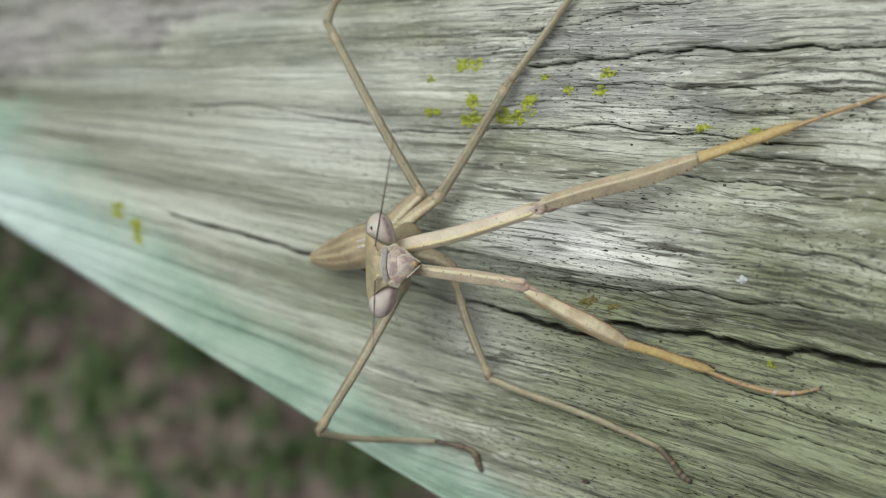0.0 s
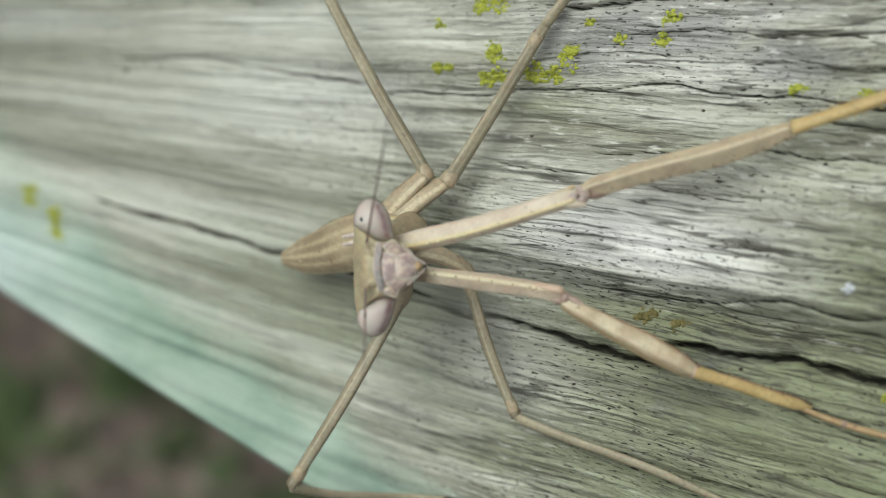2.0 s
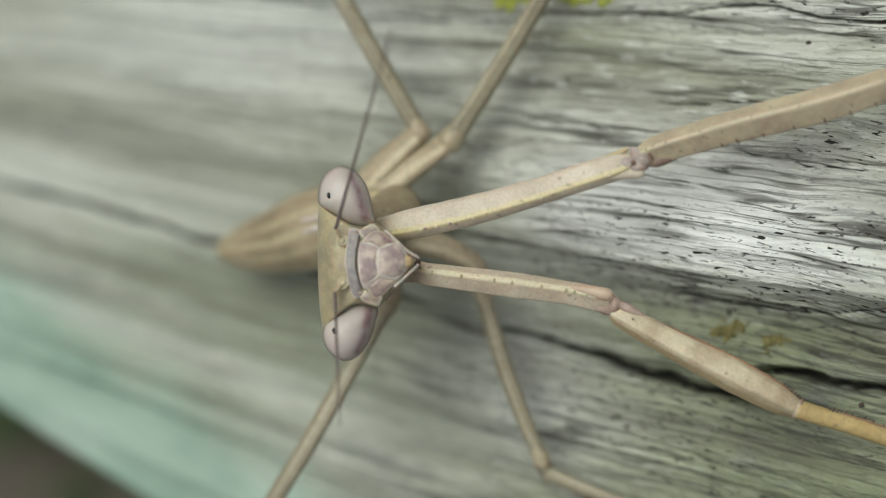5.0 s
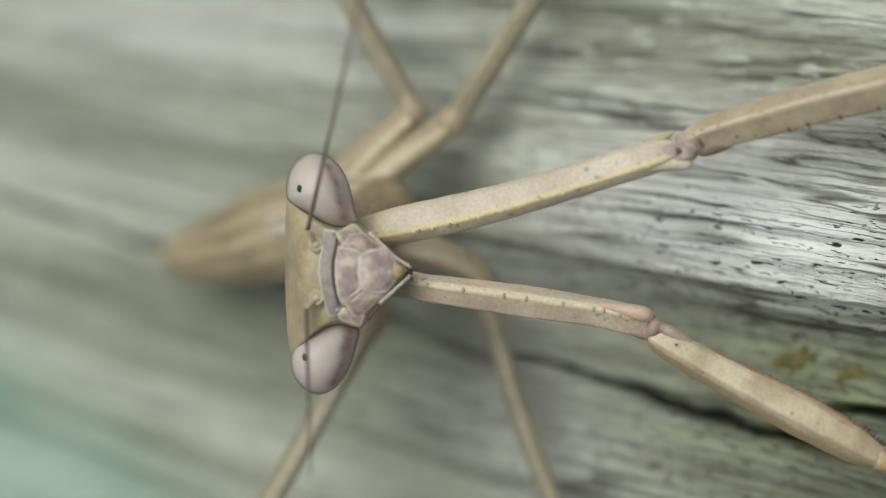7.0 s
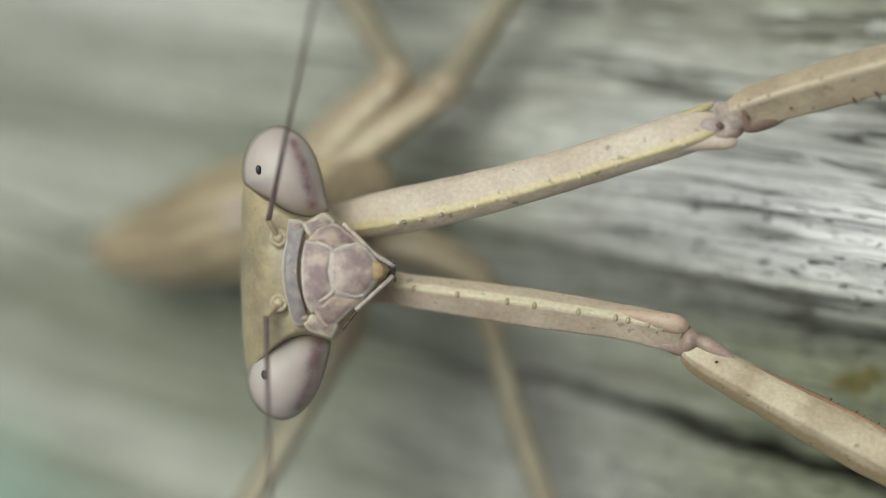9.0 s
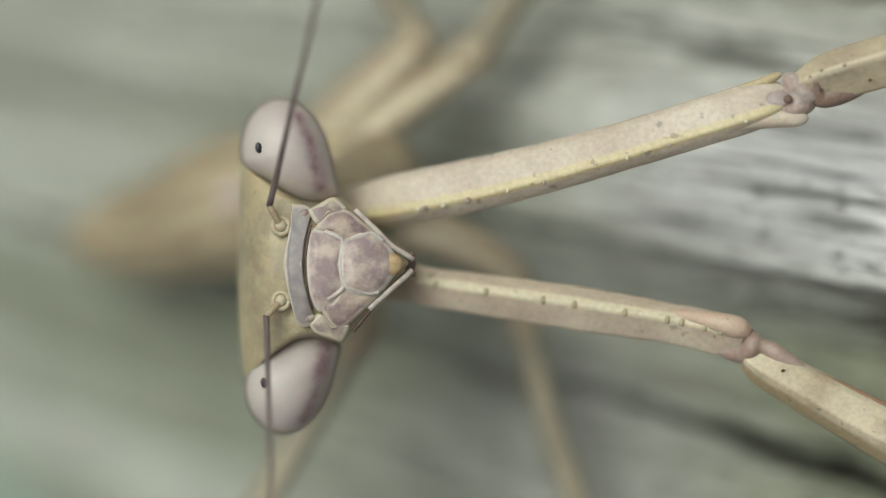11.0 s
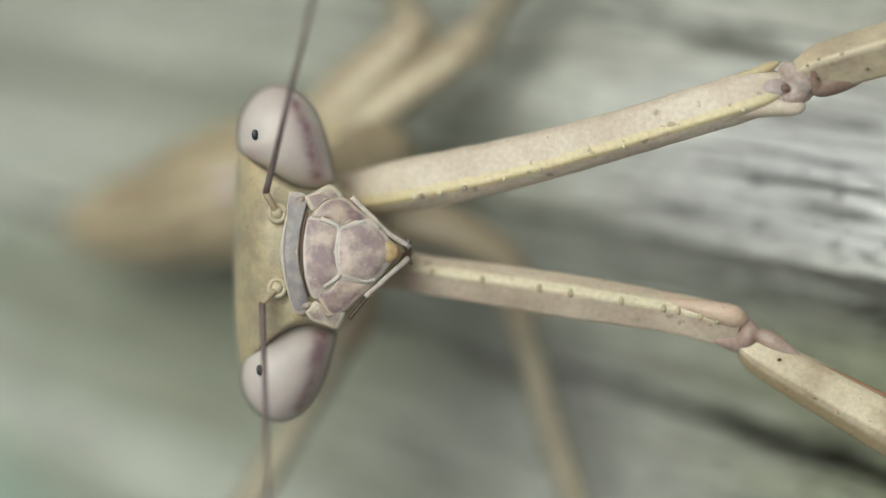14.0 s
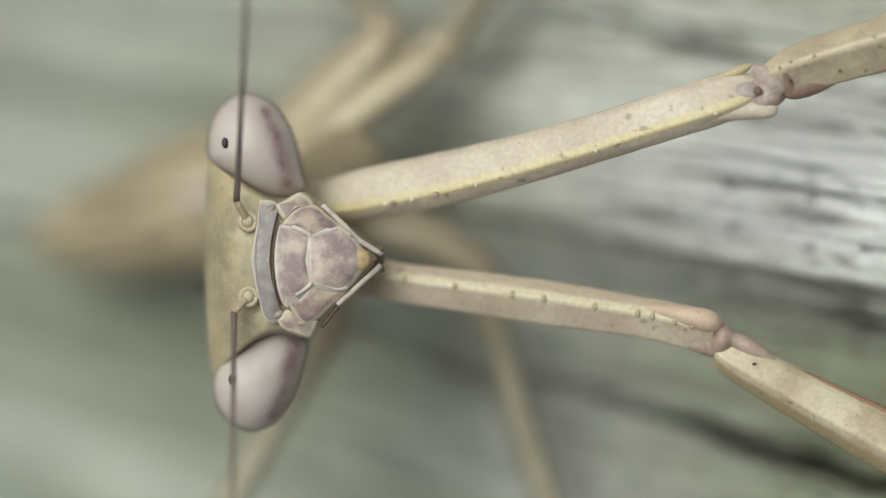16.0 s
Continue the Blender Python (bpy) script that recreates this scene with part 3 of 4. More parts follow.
    skirt = np.stack([loop[:-1], base + k, base + k + 1, loop[1:]], -1)
    faces = np.vstack([quads, skirt])
    me = bpy.data.meshes.new("wooden_post")
    me.from_pydata(verts.tolist(), [], faces.tolist())
    uv = me.uv_layers.new(name="flow")
    vi = np.zeros(len(me.loops), dtype=np.int32)
    me.loops.foreach_get("vertex_index", vi)
    fl = np.stack([x.ravel(), f.ravel()], -1) * MM
    fl = np.vstack([fl, fl[loop]])
    uv.data.foreach_set("uv", fl[vi].ravel())
    for key, value in (("crack", split), ("rot", rot), ("paint", paint), ("bleach_and_light", bleach_and_light), ("algae_and_shade", algae_and_shade), ("mould", mould), ("end_glare", np.clip((-17 - x) / 11, 0, 1) * np.clip((6.5 - reach) / 4, 0, 1)), ("worn", 1 / (1 + np.exp((x + 3) / 3.5)))):
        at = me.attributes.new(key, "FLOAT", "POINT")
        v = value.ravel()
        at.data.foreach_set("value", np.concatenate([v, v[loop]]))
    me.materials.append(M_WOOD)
    me.polygons.foreach_set("use_smooth", [True] * len(me.polygons))
    ob = new("wooden_post", me)
    return tagged(ob, "weathered pale wooden post with cracked grain and teal painted end", "post")


wooden_post()


def lichen(x, y, wide, tall, count, seed, name="lichen", material=M_LICHEN, label="bright yellow-green crusty lichen on weathered wood"):
    """A crumbly crust of small yellow-green granules."""
    rng = random.Random(seed)
    bm = bmesh.new()
    places = []
    for k in range(count * 3):
        if k % 7 == 0:
            cx, cy = x + wide * rng.uniform(-0.46, 0.46), y + tall * rng.uniform(-0.46, 0.46)
        places.append((rng.gauss(cx, 0.13), rng.gauss(cy, 0.10)))
    px_, py_ = np.array(places).T
    heights = surface(px_, flow_across(px_, py_))[0]
    for (gx, gy), z in zip(places, heights):
        made = bmesh.ops.create_icosphere(bm, subdivisions=1, radius=rng.uniform(0.05, 0.15) * MM)["verts"]
        for v in made:
            v.co = Vector((v.co.x * rng.uniform(0.8, 1.3), v.co.y * rng.uniform(0.7, 1.1), v.co.z * 0.4)) + Vector(raised(gx, gy, z + 0.01)) * MM
    tagged(part(name, bm, material), label, "lichen" if name == "lichen" else name, "lichen patches on the post" if name == "lichen" else "")


for spot in ((-0.6, 9.1, 0.91, 0.36, 22, 1), (2.0, 9.8, 0.61, 0.91, 26, 2), (1.8, 8.6, 1.82, 0.61, 40, 3), (4.6, 8.8, 1.82, 0.73, 44, 4),
             (6.0, 9.5, 0.73, 1.22, 30, 5), (8.6, 10.5, 0.43, 0.43, 8, 6), (10.9, 10.5, 0.79, 0.55, 16, 7), (11.4, 11.5, 0.67, 0.73, 16, 8),
             (1.8, 12.2, 1.82, 0.67, 34, 9), (-0.9, 11.3, 0.30, 0.24, 4, 10), (7.0, 11.3, 0.43, 0.30, 5, 11), (18.0, 7.9, 0.67, 0.49, 12, 12),
             (21.9, 7.8, 1.03, 0.27, 10, 13), (-22.3, 2.6, 0.79, 1.22, 26, 14), (-21.3, 1.2, 0.67, 1.52, 26, 15), (22.6, -7.6, 0.43, 0.30, 6, 16)):
    lichen(*spot)

lichen(9.8, -3.5, 0.9, 0.4, 26, 11, "moss", M_MOSS, "small olive brown moss tuft in a wood split")
lichen(11.6, -3.9, 0.6, 0.3, 16, 12, "moss", M_MOSS, "small olive brown moss tuft in a wood split")
lichen(21.2, -2.0, 0.6, 0.4, 8, 13, "lichen", M_CRUST, "pale bluish white lichen crust on weathered wood")


def debris(x, y, size, seed):
    rng = random.Random(seed)
    z = float(surface(np.array([x]), flow_across(np.array([x]), np.array([y])))[0][0])
    bm = bmesh.new()
    bmesh.ops.create_icosphere(bm, subdivisions=2, radius=size * MM)
    for v in bm.verts:
        v.co = Vector((v.co.x * 1.3, v.co.y, v.co.z * 0.6)) * rng.uniform(0.75, 1.2) + Vector(raised(x, y, z + 0.3 * size)) * MM
    tagged(part("debris_crumb", bm, M_DEBRIS), "tiny black crumb lying on weathered wood", "debris", "crumbs on the post")


for k, spot in enumerate(((9.4, -15.5, 0.2), (4.0, 5.6, 0.09), (13.0, 6.9, 0.08), (-17.4, 9.0, 0.12), (6.2, -6.9, 0.08), (15.0, -6.1, 0.09), (-2.0, -8.8, 0.08), (19.5, 4.2, 0.1))):
    debris(*spot, k)


# ---- the ground ----
def ground():
    bm = bmesh.new()
    bmesh.ops.create_grid(bm, x_segments=80, y_segments=80, size=40.0)
    for v in bm.verts:
        r = v.co.length
        v.co *= (r / 40.0) ** 1.5 if r else 1
        v.co.z = 0.012 * noise.noise(v.co * 3.0) * min(1, max(0.0, v.co.length - 0.1) * 3)
    ob = part("ground", bm, M_GROUND)
    ob.location.z = -0.041
    tagged(ob, "bare brown soil with patchy low grass", "ground", kind="structure")


ground()


def scatter(name, count, material, label, category, blade):
    """Loose small growth on the soil by the post, as one mesh."""
    rng = random.Random(len(name))
    bm = bmesh.new()
    clumps = []
    for k in range(240):
        cx, out = rng.uniform(-0.075, 0.01), (4.5 + rng.expovariate(0.22) if k % 3 == 0 else rng.uniform(5, 45))
        clumps.append((cx, (END_LINE[1] + END_LINE[2] * (cx / MM - END_LINE[0]) - out) * MM, rng.uniform(0.0003, 0.0010)))
    for k in range(count):
        cx, cy, s = clumps[k % len(clumps)] if blade else (rng.uniform(-0.09, 0.0), rng.uniform(-0.045, 0.005), 0.004)
        p = Vector((rng.gauss(cx, s * 0.6), rng.gauss(cy, s * 0.6), -0.041))
        if p.y > (END_LINE[1] - 3 + END_LINE[2] * (p.x / MM - END_LINE[0])) * MM:
            continue
        a = rng.uniform(0, 6.28)
        along = Vector((math.cos(a), math.sin(a), 0))
        wide = Vector((-along.y, along.x, 0))
        if blade:
            ln, w, up = rng.uniform(0.0015, 0.004), rng.uniform(0.0002, 0.0006), rng.uniform(0.0008, 0.003)
        else:
            ln, w, up = rng.uniform(0.0012, 0.005), rng.uniform(0.0003, 0.0012), rng.uniform(0.0003, 0.0012)
        q = [p - wide * w, p + wide * w, p + along * ln * 0.55 + wide * w * 0.9 + Vector((0, 0, up)), p + along * ln * 0.55 - wide * w * 0.9 + Vector((0, 0, up)), p + along * ln + Vector((0, 0, up * 0.7))]
        v = [bm.verts.new(c) for c in q]
        bm.faces.new((v[0], v[1], v[2], v[3]))
        bm.faces.new((v[3], v[2], v[4]))
    ob = part(name, bm, material, smooth=False)
    tagged(ob, label, category, kind="stuff")


scatter("grass", 1300, M_GRASS, "low green moss and seedling blades on soil", "grass", True)
scatter("leaf_litter", 5200, M_LITTER, "dry brown and grey leaf litter on soil", "litter", False)


# ---- the mantis ----
mantis = tagged(new("praying_mantis"), "slender tan praying mantis facing out on a weathered post", "mantis")
mantis.rotation_euler = (0, TILT, 0)       # its space: x and y across the view, z towards the viewer


def on_wood(u, v, lift):
    """The place over (u, v) that lies lift mm above the post, in the mantis's space."""
    w = u * math.tan(TILT)
    for _ in range(6):
        x = np.array([u * math.cos(TILT) + w * math.sin(TILT)])
        z = float(surface(x, flow_across(x, np.array([v])))[0][0]) + lift
        w = (z + u * math.sin(TILT)) / math.cos(TILT)
    return np.array((u, v, w + float(rise(x[0]))))


def along(pts, radii, share):
    """A place on a limb, the way along it and its radius there."""
    line = spline([(*p, r) for p, r in zip(pts, radii)], 20)
    i = int(share * (len(line) - 2))
    d = line[i + 1, :3] - line[i, :3]
    return line[i, :3], d / np.linalg.norm(d), line[i, 3]


def fore_leg(coxa, femur, tibia, tarsus, beads, ridge_at, dashes, upper):
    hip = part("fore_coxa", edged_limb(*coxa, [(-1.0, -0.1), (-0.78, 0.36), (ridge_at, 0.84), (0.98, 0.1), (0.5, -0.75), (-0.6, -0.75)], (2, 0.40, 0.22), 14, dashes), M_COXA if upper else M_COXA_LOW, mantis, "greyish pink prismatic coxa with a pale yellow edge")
    for k in range(beads):
        p, d, r = along(*coxa, (0.27, 0.28, 0.31, 0.35, 0.41, 0.47, 0.58, 0.64, 0.76)[k])
        p = p + np.array((d[1], -d[0], 0)) * r * (ridge_at + 0.05) + np.array((0, 0, r * 0.84))
        part("tubercle", blob(p, ((0.07, 0.06, 0.05) if k < 4 else (0.05, 0.035, 0.03)), (0, 0, 20 * k), 8, 6, 0.0), M_BEAD if k % 2 == 0 else M_JOINT, hip)
    if upper:
        shape, edge, skin = [(-1.0, -0.1), (-0.8, 0.35), (-0.28, 0.88), (0.98, 0.05), (0.5, -0.75), (-0.6, -0.75)], (2, 0.10, 0.28), M_FEMUR_RIDGED
    else:
        shape, edge, skin = [(-1.0, -0.1), (-0.68, 0.55), (0.30, 0.88), (0.98, 0.0), (0.5, -0.75), (-0.6, -0.75)], (3, 0.75, 0.3), M_FEMUR
    thigh = part("fore_femur", edged_limb(*femur, shape, edge), skin, mantis, "tan fore femur with a cream ridge" if upper else "pale tan swollen fore femur with an olive lower edge")
    shin = part("fore_tibia", tube(*tibia, per=8, seg=14, prism=0.3, phase=60, rough=0.05), M_TIBIA, mantis, "ochre spiny fore tibia")
    foot = part("fore_tarsus", tube(*tarsus, per=8, seg=8, rough=0.12), M_FORE_TARSUS, mantis, "thin jointed translucent fore tarsus")
    for share in (0.3, 0.55, 0.75, 0.97):
        p, d, r = along(*tarsus, share)
        part("tarsal_joint", blob(p, (r * 1.35, r * 1.3, r * 1.3), (0, 0, 0), 10, 8, 0.0), M_JOINT, foot)
    p, d, r = along(*tarsus, 0.995)
    for turn in (-0.5, 0.5):
        o = np.array((-d[1], d[0], 0)) * turn
        part("claw", tube([p, p + (d + o) * 0.3, p + (d * 1.6 + o) * 0.3], [0.07, 0.05, 0.015], per=3, seg=6), M_TARSUS, foot, "dark hooked claw")
    # spines along the inner edge, short bristles and dark pits along the front ridge
    rows = [(thigh, femur, 10, 0.5, 0.10, -1, M_SPINE), (shin, tibia, 22, 0.2, 0.22, 1, M_TIBIA), (shin, tibia, 12, 0.4, 0.18, -1, M_TIBIA)] if upper else \
        [(thigh, femur, 24, 0.56, 0.11, 1, M_SPINE), (shin, tibia, 26, 0.2, 0.16, 1, M_SPINE)]
    if not upper:
        for host, limb, start in ((thigh, femur, 0.40), (shin, tibia, 0.22)):
            line = []
            for k in range(9):
                c, d, r = along(*limb, start + (0.95 - start) * k / 8)
                line.append(c + np.array((-d[1], d[0], 0.15)) * r * 0.90)
            part("spine_keel", tube(line, [0.03, 0.07, 0.09, 0.09, 0.09, 0.09, 0.08, 0.07, 0.03], per=4, seg=8, rough=0.3), M_RUST, host, "reddish brown keel that carries the spines")
    for host, limb, count, start, size, way, skin in rows:
        for k in range(count):
            c, d, r = along(*limb, start + (0.97 - start) * k / (count - 1))
            o = np.array((-d[1] * way, d[0] * way, 0.2))
            tip = c + o * (r * 0.92 + size * (0.7 + 0.6 * ((k * 5) % 3) / 2)) + d * 0.16
            part("spine", tube([c + o * r * 0.7, c * 0.4 + tip * 0.6 - d * 0.02, tip], [0.075, 0.055, 0.014], per=3, seg=6), skin, host)
    dots = [(0.12, 0.30), (0.16, -0.45), (0.24, 0.33), (0.33, 0.28), (0.37, -0.55), (0.45, 0.31), (0.52, -0.1), (0.6, 0.3), (0.68, 0.26), (0.77, -0.5), (0.86, 0.3)] if upper else [(0.30, 0.25), (0.74, -0.1)]
    for at, side in dots:
        c, d, r = along(*femur, at)
        p = c + np.array((-d[1], d[0], 0)) * r * side + np.array((0, 0, r * (0.84 if side > 0 else 0.62)))
        part("bristle", blob(p, (0.045, 0.03, 0.04), (0, 0, 17), 8, 6, 0.0), M_SPINE, thigh)
    if not upper:
        for k in range(9):
            c, d, r = along(*coxa, 0.33 + 0.062 * k + 0.012 * (k % 3))
            p = c + np.array((d[1], -d[0], 0)) * r * (ridge_at + 0.03) + np.array((0, 0, r * 0.83))
            part("ridge_mark", blob(p, (0.06, 0.09, 0.022), (0, 0, -12), 10, 8, 0.0), M_OLIVE, hip)
    for k in range(9):
        c, d, r = along(*coxa, (0.42, 0.50, 0.53, 0.56, 0.63, 0.655, 0.67, 0.74, 0.83)[k])
        p = c + np.array((-d[1], d[0], 0)) * r * (0.1, 0.0, 0.12, 0.3, 0.15, 0.2, 0.05, 0.3, -0.1)[k] + np.array((0, 0, r * (0.60, 0.64, 0.58, 0.52, 0.58, 0.56, 0.62, 0.52, 0.66)[k]))
        part("pit", blob(p, (0.045, 0.03, 0.03), (0, 0, 30 * k), 8, 6, 0.0), M_JOINT, hip)


# upper fore leg
fore_leg(([(-3.2, 0.1, 7.0), (-2.58, 0.20, 8.2), (-1.61, 0.40, 9.0), (-0.06, 0.74, 9.4), (1.6, 1.18, 9.8), (3.54, 1.78, 10.1), (5.2, 2.33, 10.35), (5.80, 2.52, 10.4), (6.15, 2.62, 10.42)], [0.38, 0.47, 0.55, 0.55, 0.52, 0.50, 0.51, 0.46, 0.24]),
         ([(6.36, 2.80, 10.5), (6.7, 2.94, 10.55), (7.06, 3.06, 10.6), (8.4, 3.46, 10.75), (10.0, 3.92, 10.9), (12.97, 4.66, 11.2), (15.17, 5.36, 11.4), (16.78, 5.92, 11.5)], [0.30, 0.44, 0.51, 0.56, 0.60, 0.64, 0.58, 0.42]),
         ([(16.85, 5.98, 11.7), (18.2, 6.42, 11.9), (20.3, 7.11, 12.0), (22.4, 7.86, 12.0), (23.7, 8.3, 11.9)], [0.40, 0.34, 0.35, 0.31, 0.10]),
         ([(22.6, 7.85, 11.9), (24.5, 8.55, on_wood(24.5, 8.55, 1.2)[2]), (27.0, 9.42, on_wood(27.0, 9.42, 0.8)[2]), (29.3, 10.2, on_wood(29.3, 10.2, 0.4)[2]), (34.0, 11.7, on_wood(34.0, 11.7, 0.2)[2])], [0.12, 0.15, 0.15, 0.13, 0.10]),
         9, 0.46, 0, True)
# lower fore leg
fore_leg(([(-3.0, -1.4, 7.0), (-1.68, -1.36, 8.4), (-0.96, -1.46, 8.9), (1.69, -1.80, 9.3), (3.81, -2.10, 9.5), (4.8, -2.30, 9.6), (5.3, -2.42, 9.6)], [0.36, 0.39, 0.41, 0.46, 0.43, 0.44, 0.35]),
         ([(5.44, -2.74, 9.6), (5.7, -2.90, 9.66), (6.3, -3.24, 9.75), (7.77, -4.02, 9.9), (9.47, -4.90, 10.0), (11.17, -5.80, 10.1), (12.0, -6.24, 10.0)], [0.30, 0.41, 0.47, 0.54, 0.62, 0.56, 0.38]),
         ([(12.0, -6.24, 10.1), (13.0, -6.56, 10.0), (14.1, -6.88, 9.9), (16.3, -7.62, 9.6), (17.2, -7.88, 9.4), (17.9, -8.05, 9.2)], [0.36, 0.33, 0.33, 0.34, 0.30, 0.10]),
         ([(17.2, -7.98, 9.3), (19.2, -8.75, on_wood(19.2, -8.75, 0.6)[2]), (21.6, -9.42, on_wood(21.6, -9.42, 0.3)[2]), (23.2, -9.5, on_wood(23.2, -9.5, 0.2)[2]), (24.8, -9.2, on_wood(24.8, -9.2, 0.15)[2])], [0.14, 0.17, 0.17, 0.15, 0.10]),
         0, -0.20, 0, False)

# upper elbow: a pale cup between a yellow finger and a tan lobe, a lilac knuckle and the femur's brown heel
fused("elbow", [blob((5.86, 2.52, 10.40), (0.40, 0.30, 0.26), (0, 0, 17), 20, 14, 0.0),
                 tube([(6.06, 2.98, 10.4), (6.24, 2.92, 10.56), (6.48, 2.76, 10.62), (6.66, 2.60, 10.52)], [0.14, 0.19, 0.21, 0.18], per=6, seg=14),
                 tube([(5.9, 2.32, 10.5), (6.22, 2.32, 10.58), (6.55, 2.42, 10.5)], [0.12, 0.17, 0.16], per=5, seg=12),
                 blob((6.38, 2.62, 10.36), (0.40, 0.40, 0.34), (0, 0, 17), 20, 14, 0.0)], M_ELBOW, mantis, "lilac and brown mottled elbow")
part("elbow_cup", blob((5.90, 2.54, 10.62), (0.30, 0.20, 0.14), (0, 0, 12), 18, 12, 0.0), M_CUP, mantis, "pale lilac cup of the elbow")
part("elbow_spot", blob((6.13, 2.56, 10.72), (0.10, 0.09, 0.06), (0, 0, 0), 14, 8, 0.0), M_HEEL, mantis, "reddish brown spot on the elbow")
part("finger", tube([(5.0, 2.74, 10.36), (5.47, 2.86, 10.46), (5.78, 2.98, 10.5), (5.98, 3.08, 10.5)], [0.05, 0.09, 0.10, 0.05], per=6, seg=10), M_KEEL, mantis, "yellow finger at the elbow")
fused("lobe", [tube([(3.6, 1.62, 10.1), (4.4, 1.86, 10.35), (5.14, 2.06, 10.48), (5.9, 2.16, 10.55), (6.34, 2.17, 10.56), (6.54, 2.22, 10.5)], [0.10, 0.15, 0.18, 0.20, 0.18, 0.10], per=6, seg=14)], M_COXA, mantis, "tan lobe under the elbow")
fused("heel", [tube([(6.60, 2.66, 10.45), (6.85, 2.62, 10.50), (7.3, 2.72, 10.52), (7.85, 2.92, 10.52), (8.2, 3.1, 10.5)], [0.14, 0.24, 0.22, 0.12, 0.05], per=6, seg=14),
                tube([(6.50, 3.22, 10.45), (6.60, 3.12, 10.70), (6.70, 2.90, 10.82), (6.78, 2.62, 10.7)], [0.06, 0.08, 0.08, 0.10], per=5, seg=8)], M_HEEL, mantis, "dark brown heel and rim of the femur")
# lower elbow
fused("lobe", [tube([(3.6, -1.86, 9.6), (4.3, -1.98, 9.74), (4.8, -2.07, 9.82), (5.2, -2.16, 9.84), (5.44, -2.26, 9.76)], [0.10, 0.18, 0.23, 0.24, 0.14], per=6, seg=14)], M_LOBE, mantis, "pinkish orange lobe over the elbow")
fused("elbow", [tube([(5.34, -2.26, 9.6), (5.52, -2.42, 9.78), (5.48, -2.62, 9.80), (5.28, -2.82, 9.6)], [0.14, 0.19, 0.20, 0.14], per=6, seg=14),
                 tube([(5.5, -2.46, 9.66), (5.9, -2.62, 9.82), (6.3, -2.84, 9.86), (6.7, -3.10, 9.84)], [0.14, 0.20, 0.16, 0.05], per=6, seg=12),
                 tube([(4.7, -2.58, 9.56), (5.1, -2.70, 9.66), (5.4, -2.82, 9.62)], [0.10, 0.16, 0.12], per=5, seg=10),
                 blob((5.45, -2.60, 9.55), (0.34, 0.34, 0.32), (0, 0, -25), 18, 12, 0.0)], M_ELBOW_LOW, mantis, "lilac brown elbow")
# knees between femur and tibia
for spot, radii, lean in (((16.95, 6.0, 11.5), (0.16, 0.47, 0.44), 16), ((17.2, 6.08, 11.5), (0.12, 0.43, 0.42), 16), ((12.05, -6.22, 10.0), (0.15, 0.42, 0.40), -28), ((12.3, -6.32, 9.95), (0.12, 0.38, 0.36), -28)):
    part("knee_ring", blob(spot, radii, (0, 0, lean), 18, 12, 0.0), M_JOINT, mantis, "purplish brown ring at the knee")


def walking_leg(coxa, femur, tibia, tarsus):
    part("coxa", tube(*coxa, per=8, seg=18, prism=0.5, phase=60, tone=((90, 16), (210, 18), (330, 18)), rough=0.05), M_LEG_COXA, mantis, "pinkish tan ridged coxa")
    root, d, r = along(*femur, 0.0)
    part("trochanter", tube([root - d * 0.25, root, root + d * 0.35, root + d * 0.6], [r * 0.8, r * 1.25, r * 1.12, r * 0.9], per=4, seg=12), M_LEG_COXA, mantis, "knobbed trochanter")
    part("femur", tube(*femur, per=8, seg=18, prism=0.45, tone=((60, 14), (180, 14), (300, 14)), rough=0.03), M_LEG, mantis)
    end, d, r = along(*femur, 0.97)
    part("knee", tube([end - d * 0.45, end - d * 0.1, end + d * 0.2, end + d * 0.34], [r * 1.0, r * 1.18, r * 1.16, r * 0.7], per=4, seg=12), M_LEG_COXA, mantis, "pale swollen knee")
    for side in (-1, 1):
        o = np.array((-d[1], d[0], 0)) * side * r * 0.8
        part("knee_spur", tube([end + o, end + o * 1.2 + d * 0.3, end + o * 1.1 + d * 0.5], [0.07, 0.06, 0.015], per=3, seg=6), M_HEEL, mantis, "dark spur at the knee")
    part("tibia", tube(*tibia, per=8, seg=14, prism=0.3, tone=((120, 14), (240, 14)), rough=0.03), M_LEG, mantis)
    if tarsus:
        pts = [on_wood(u, v, lift) for u, v, lift in tarsus[0]]
        foot = part("tarsus", tube(pts, tarsus[1], per=6, seg=10, rough=0.2), M_TARSUS, mantis, "dark jointed tarsus with claws")
        for share in (0.35, 0.6, 0.8, 0.95):
            p, d, r = along(pts, tarsus[1], share)
            part("tarsal_joint", blob(p, (r * 1.3,) * 3, (0, 0, 0), 10, 8, 0.0), M_TARSUS, foot)


walking_leg(([(-3.4, 0.8, 4.3), (-2.2, 2.05, 4.5), (-0.55, 3.2, 4.5)], [0.62, 0.58, 0.40]),
            ([(-0.47, 3.27, 4.4), (1.6, 6.5, 4.8), (4.45, 11.2, 5.4)], [0.36, 0.33, 0.28]),
            ([(4.45, 11.2, 5.4), (6.4, 13.8, 5.8), (8.3, 16.5, 6.4), (12.0, 21.5, 7.6)], [0.27, 0.25, 0.23, 0.18]), None)
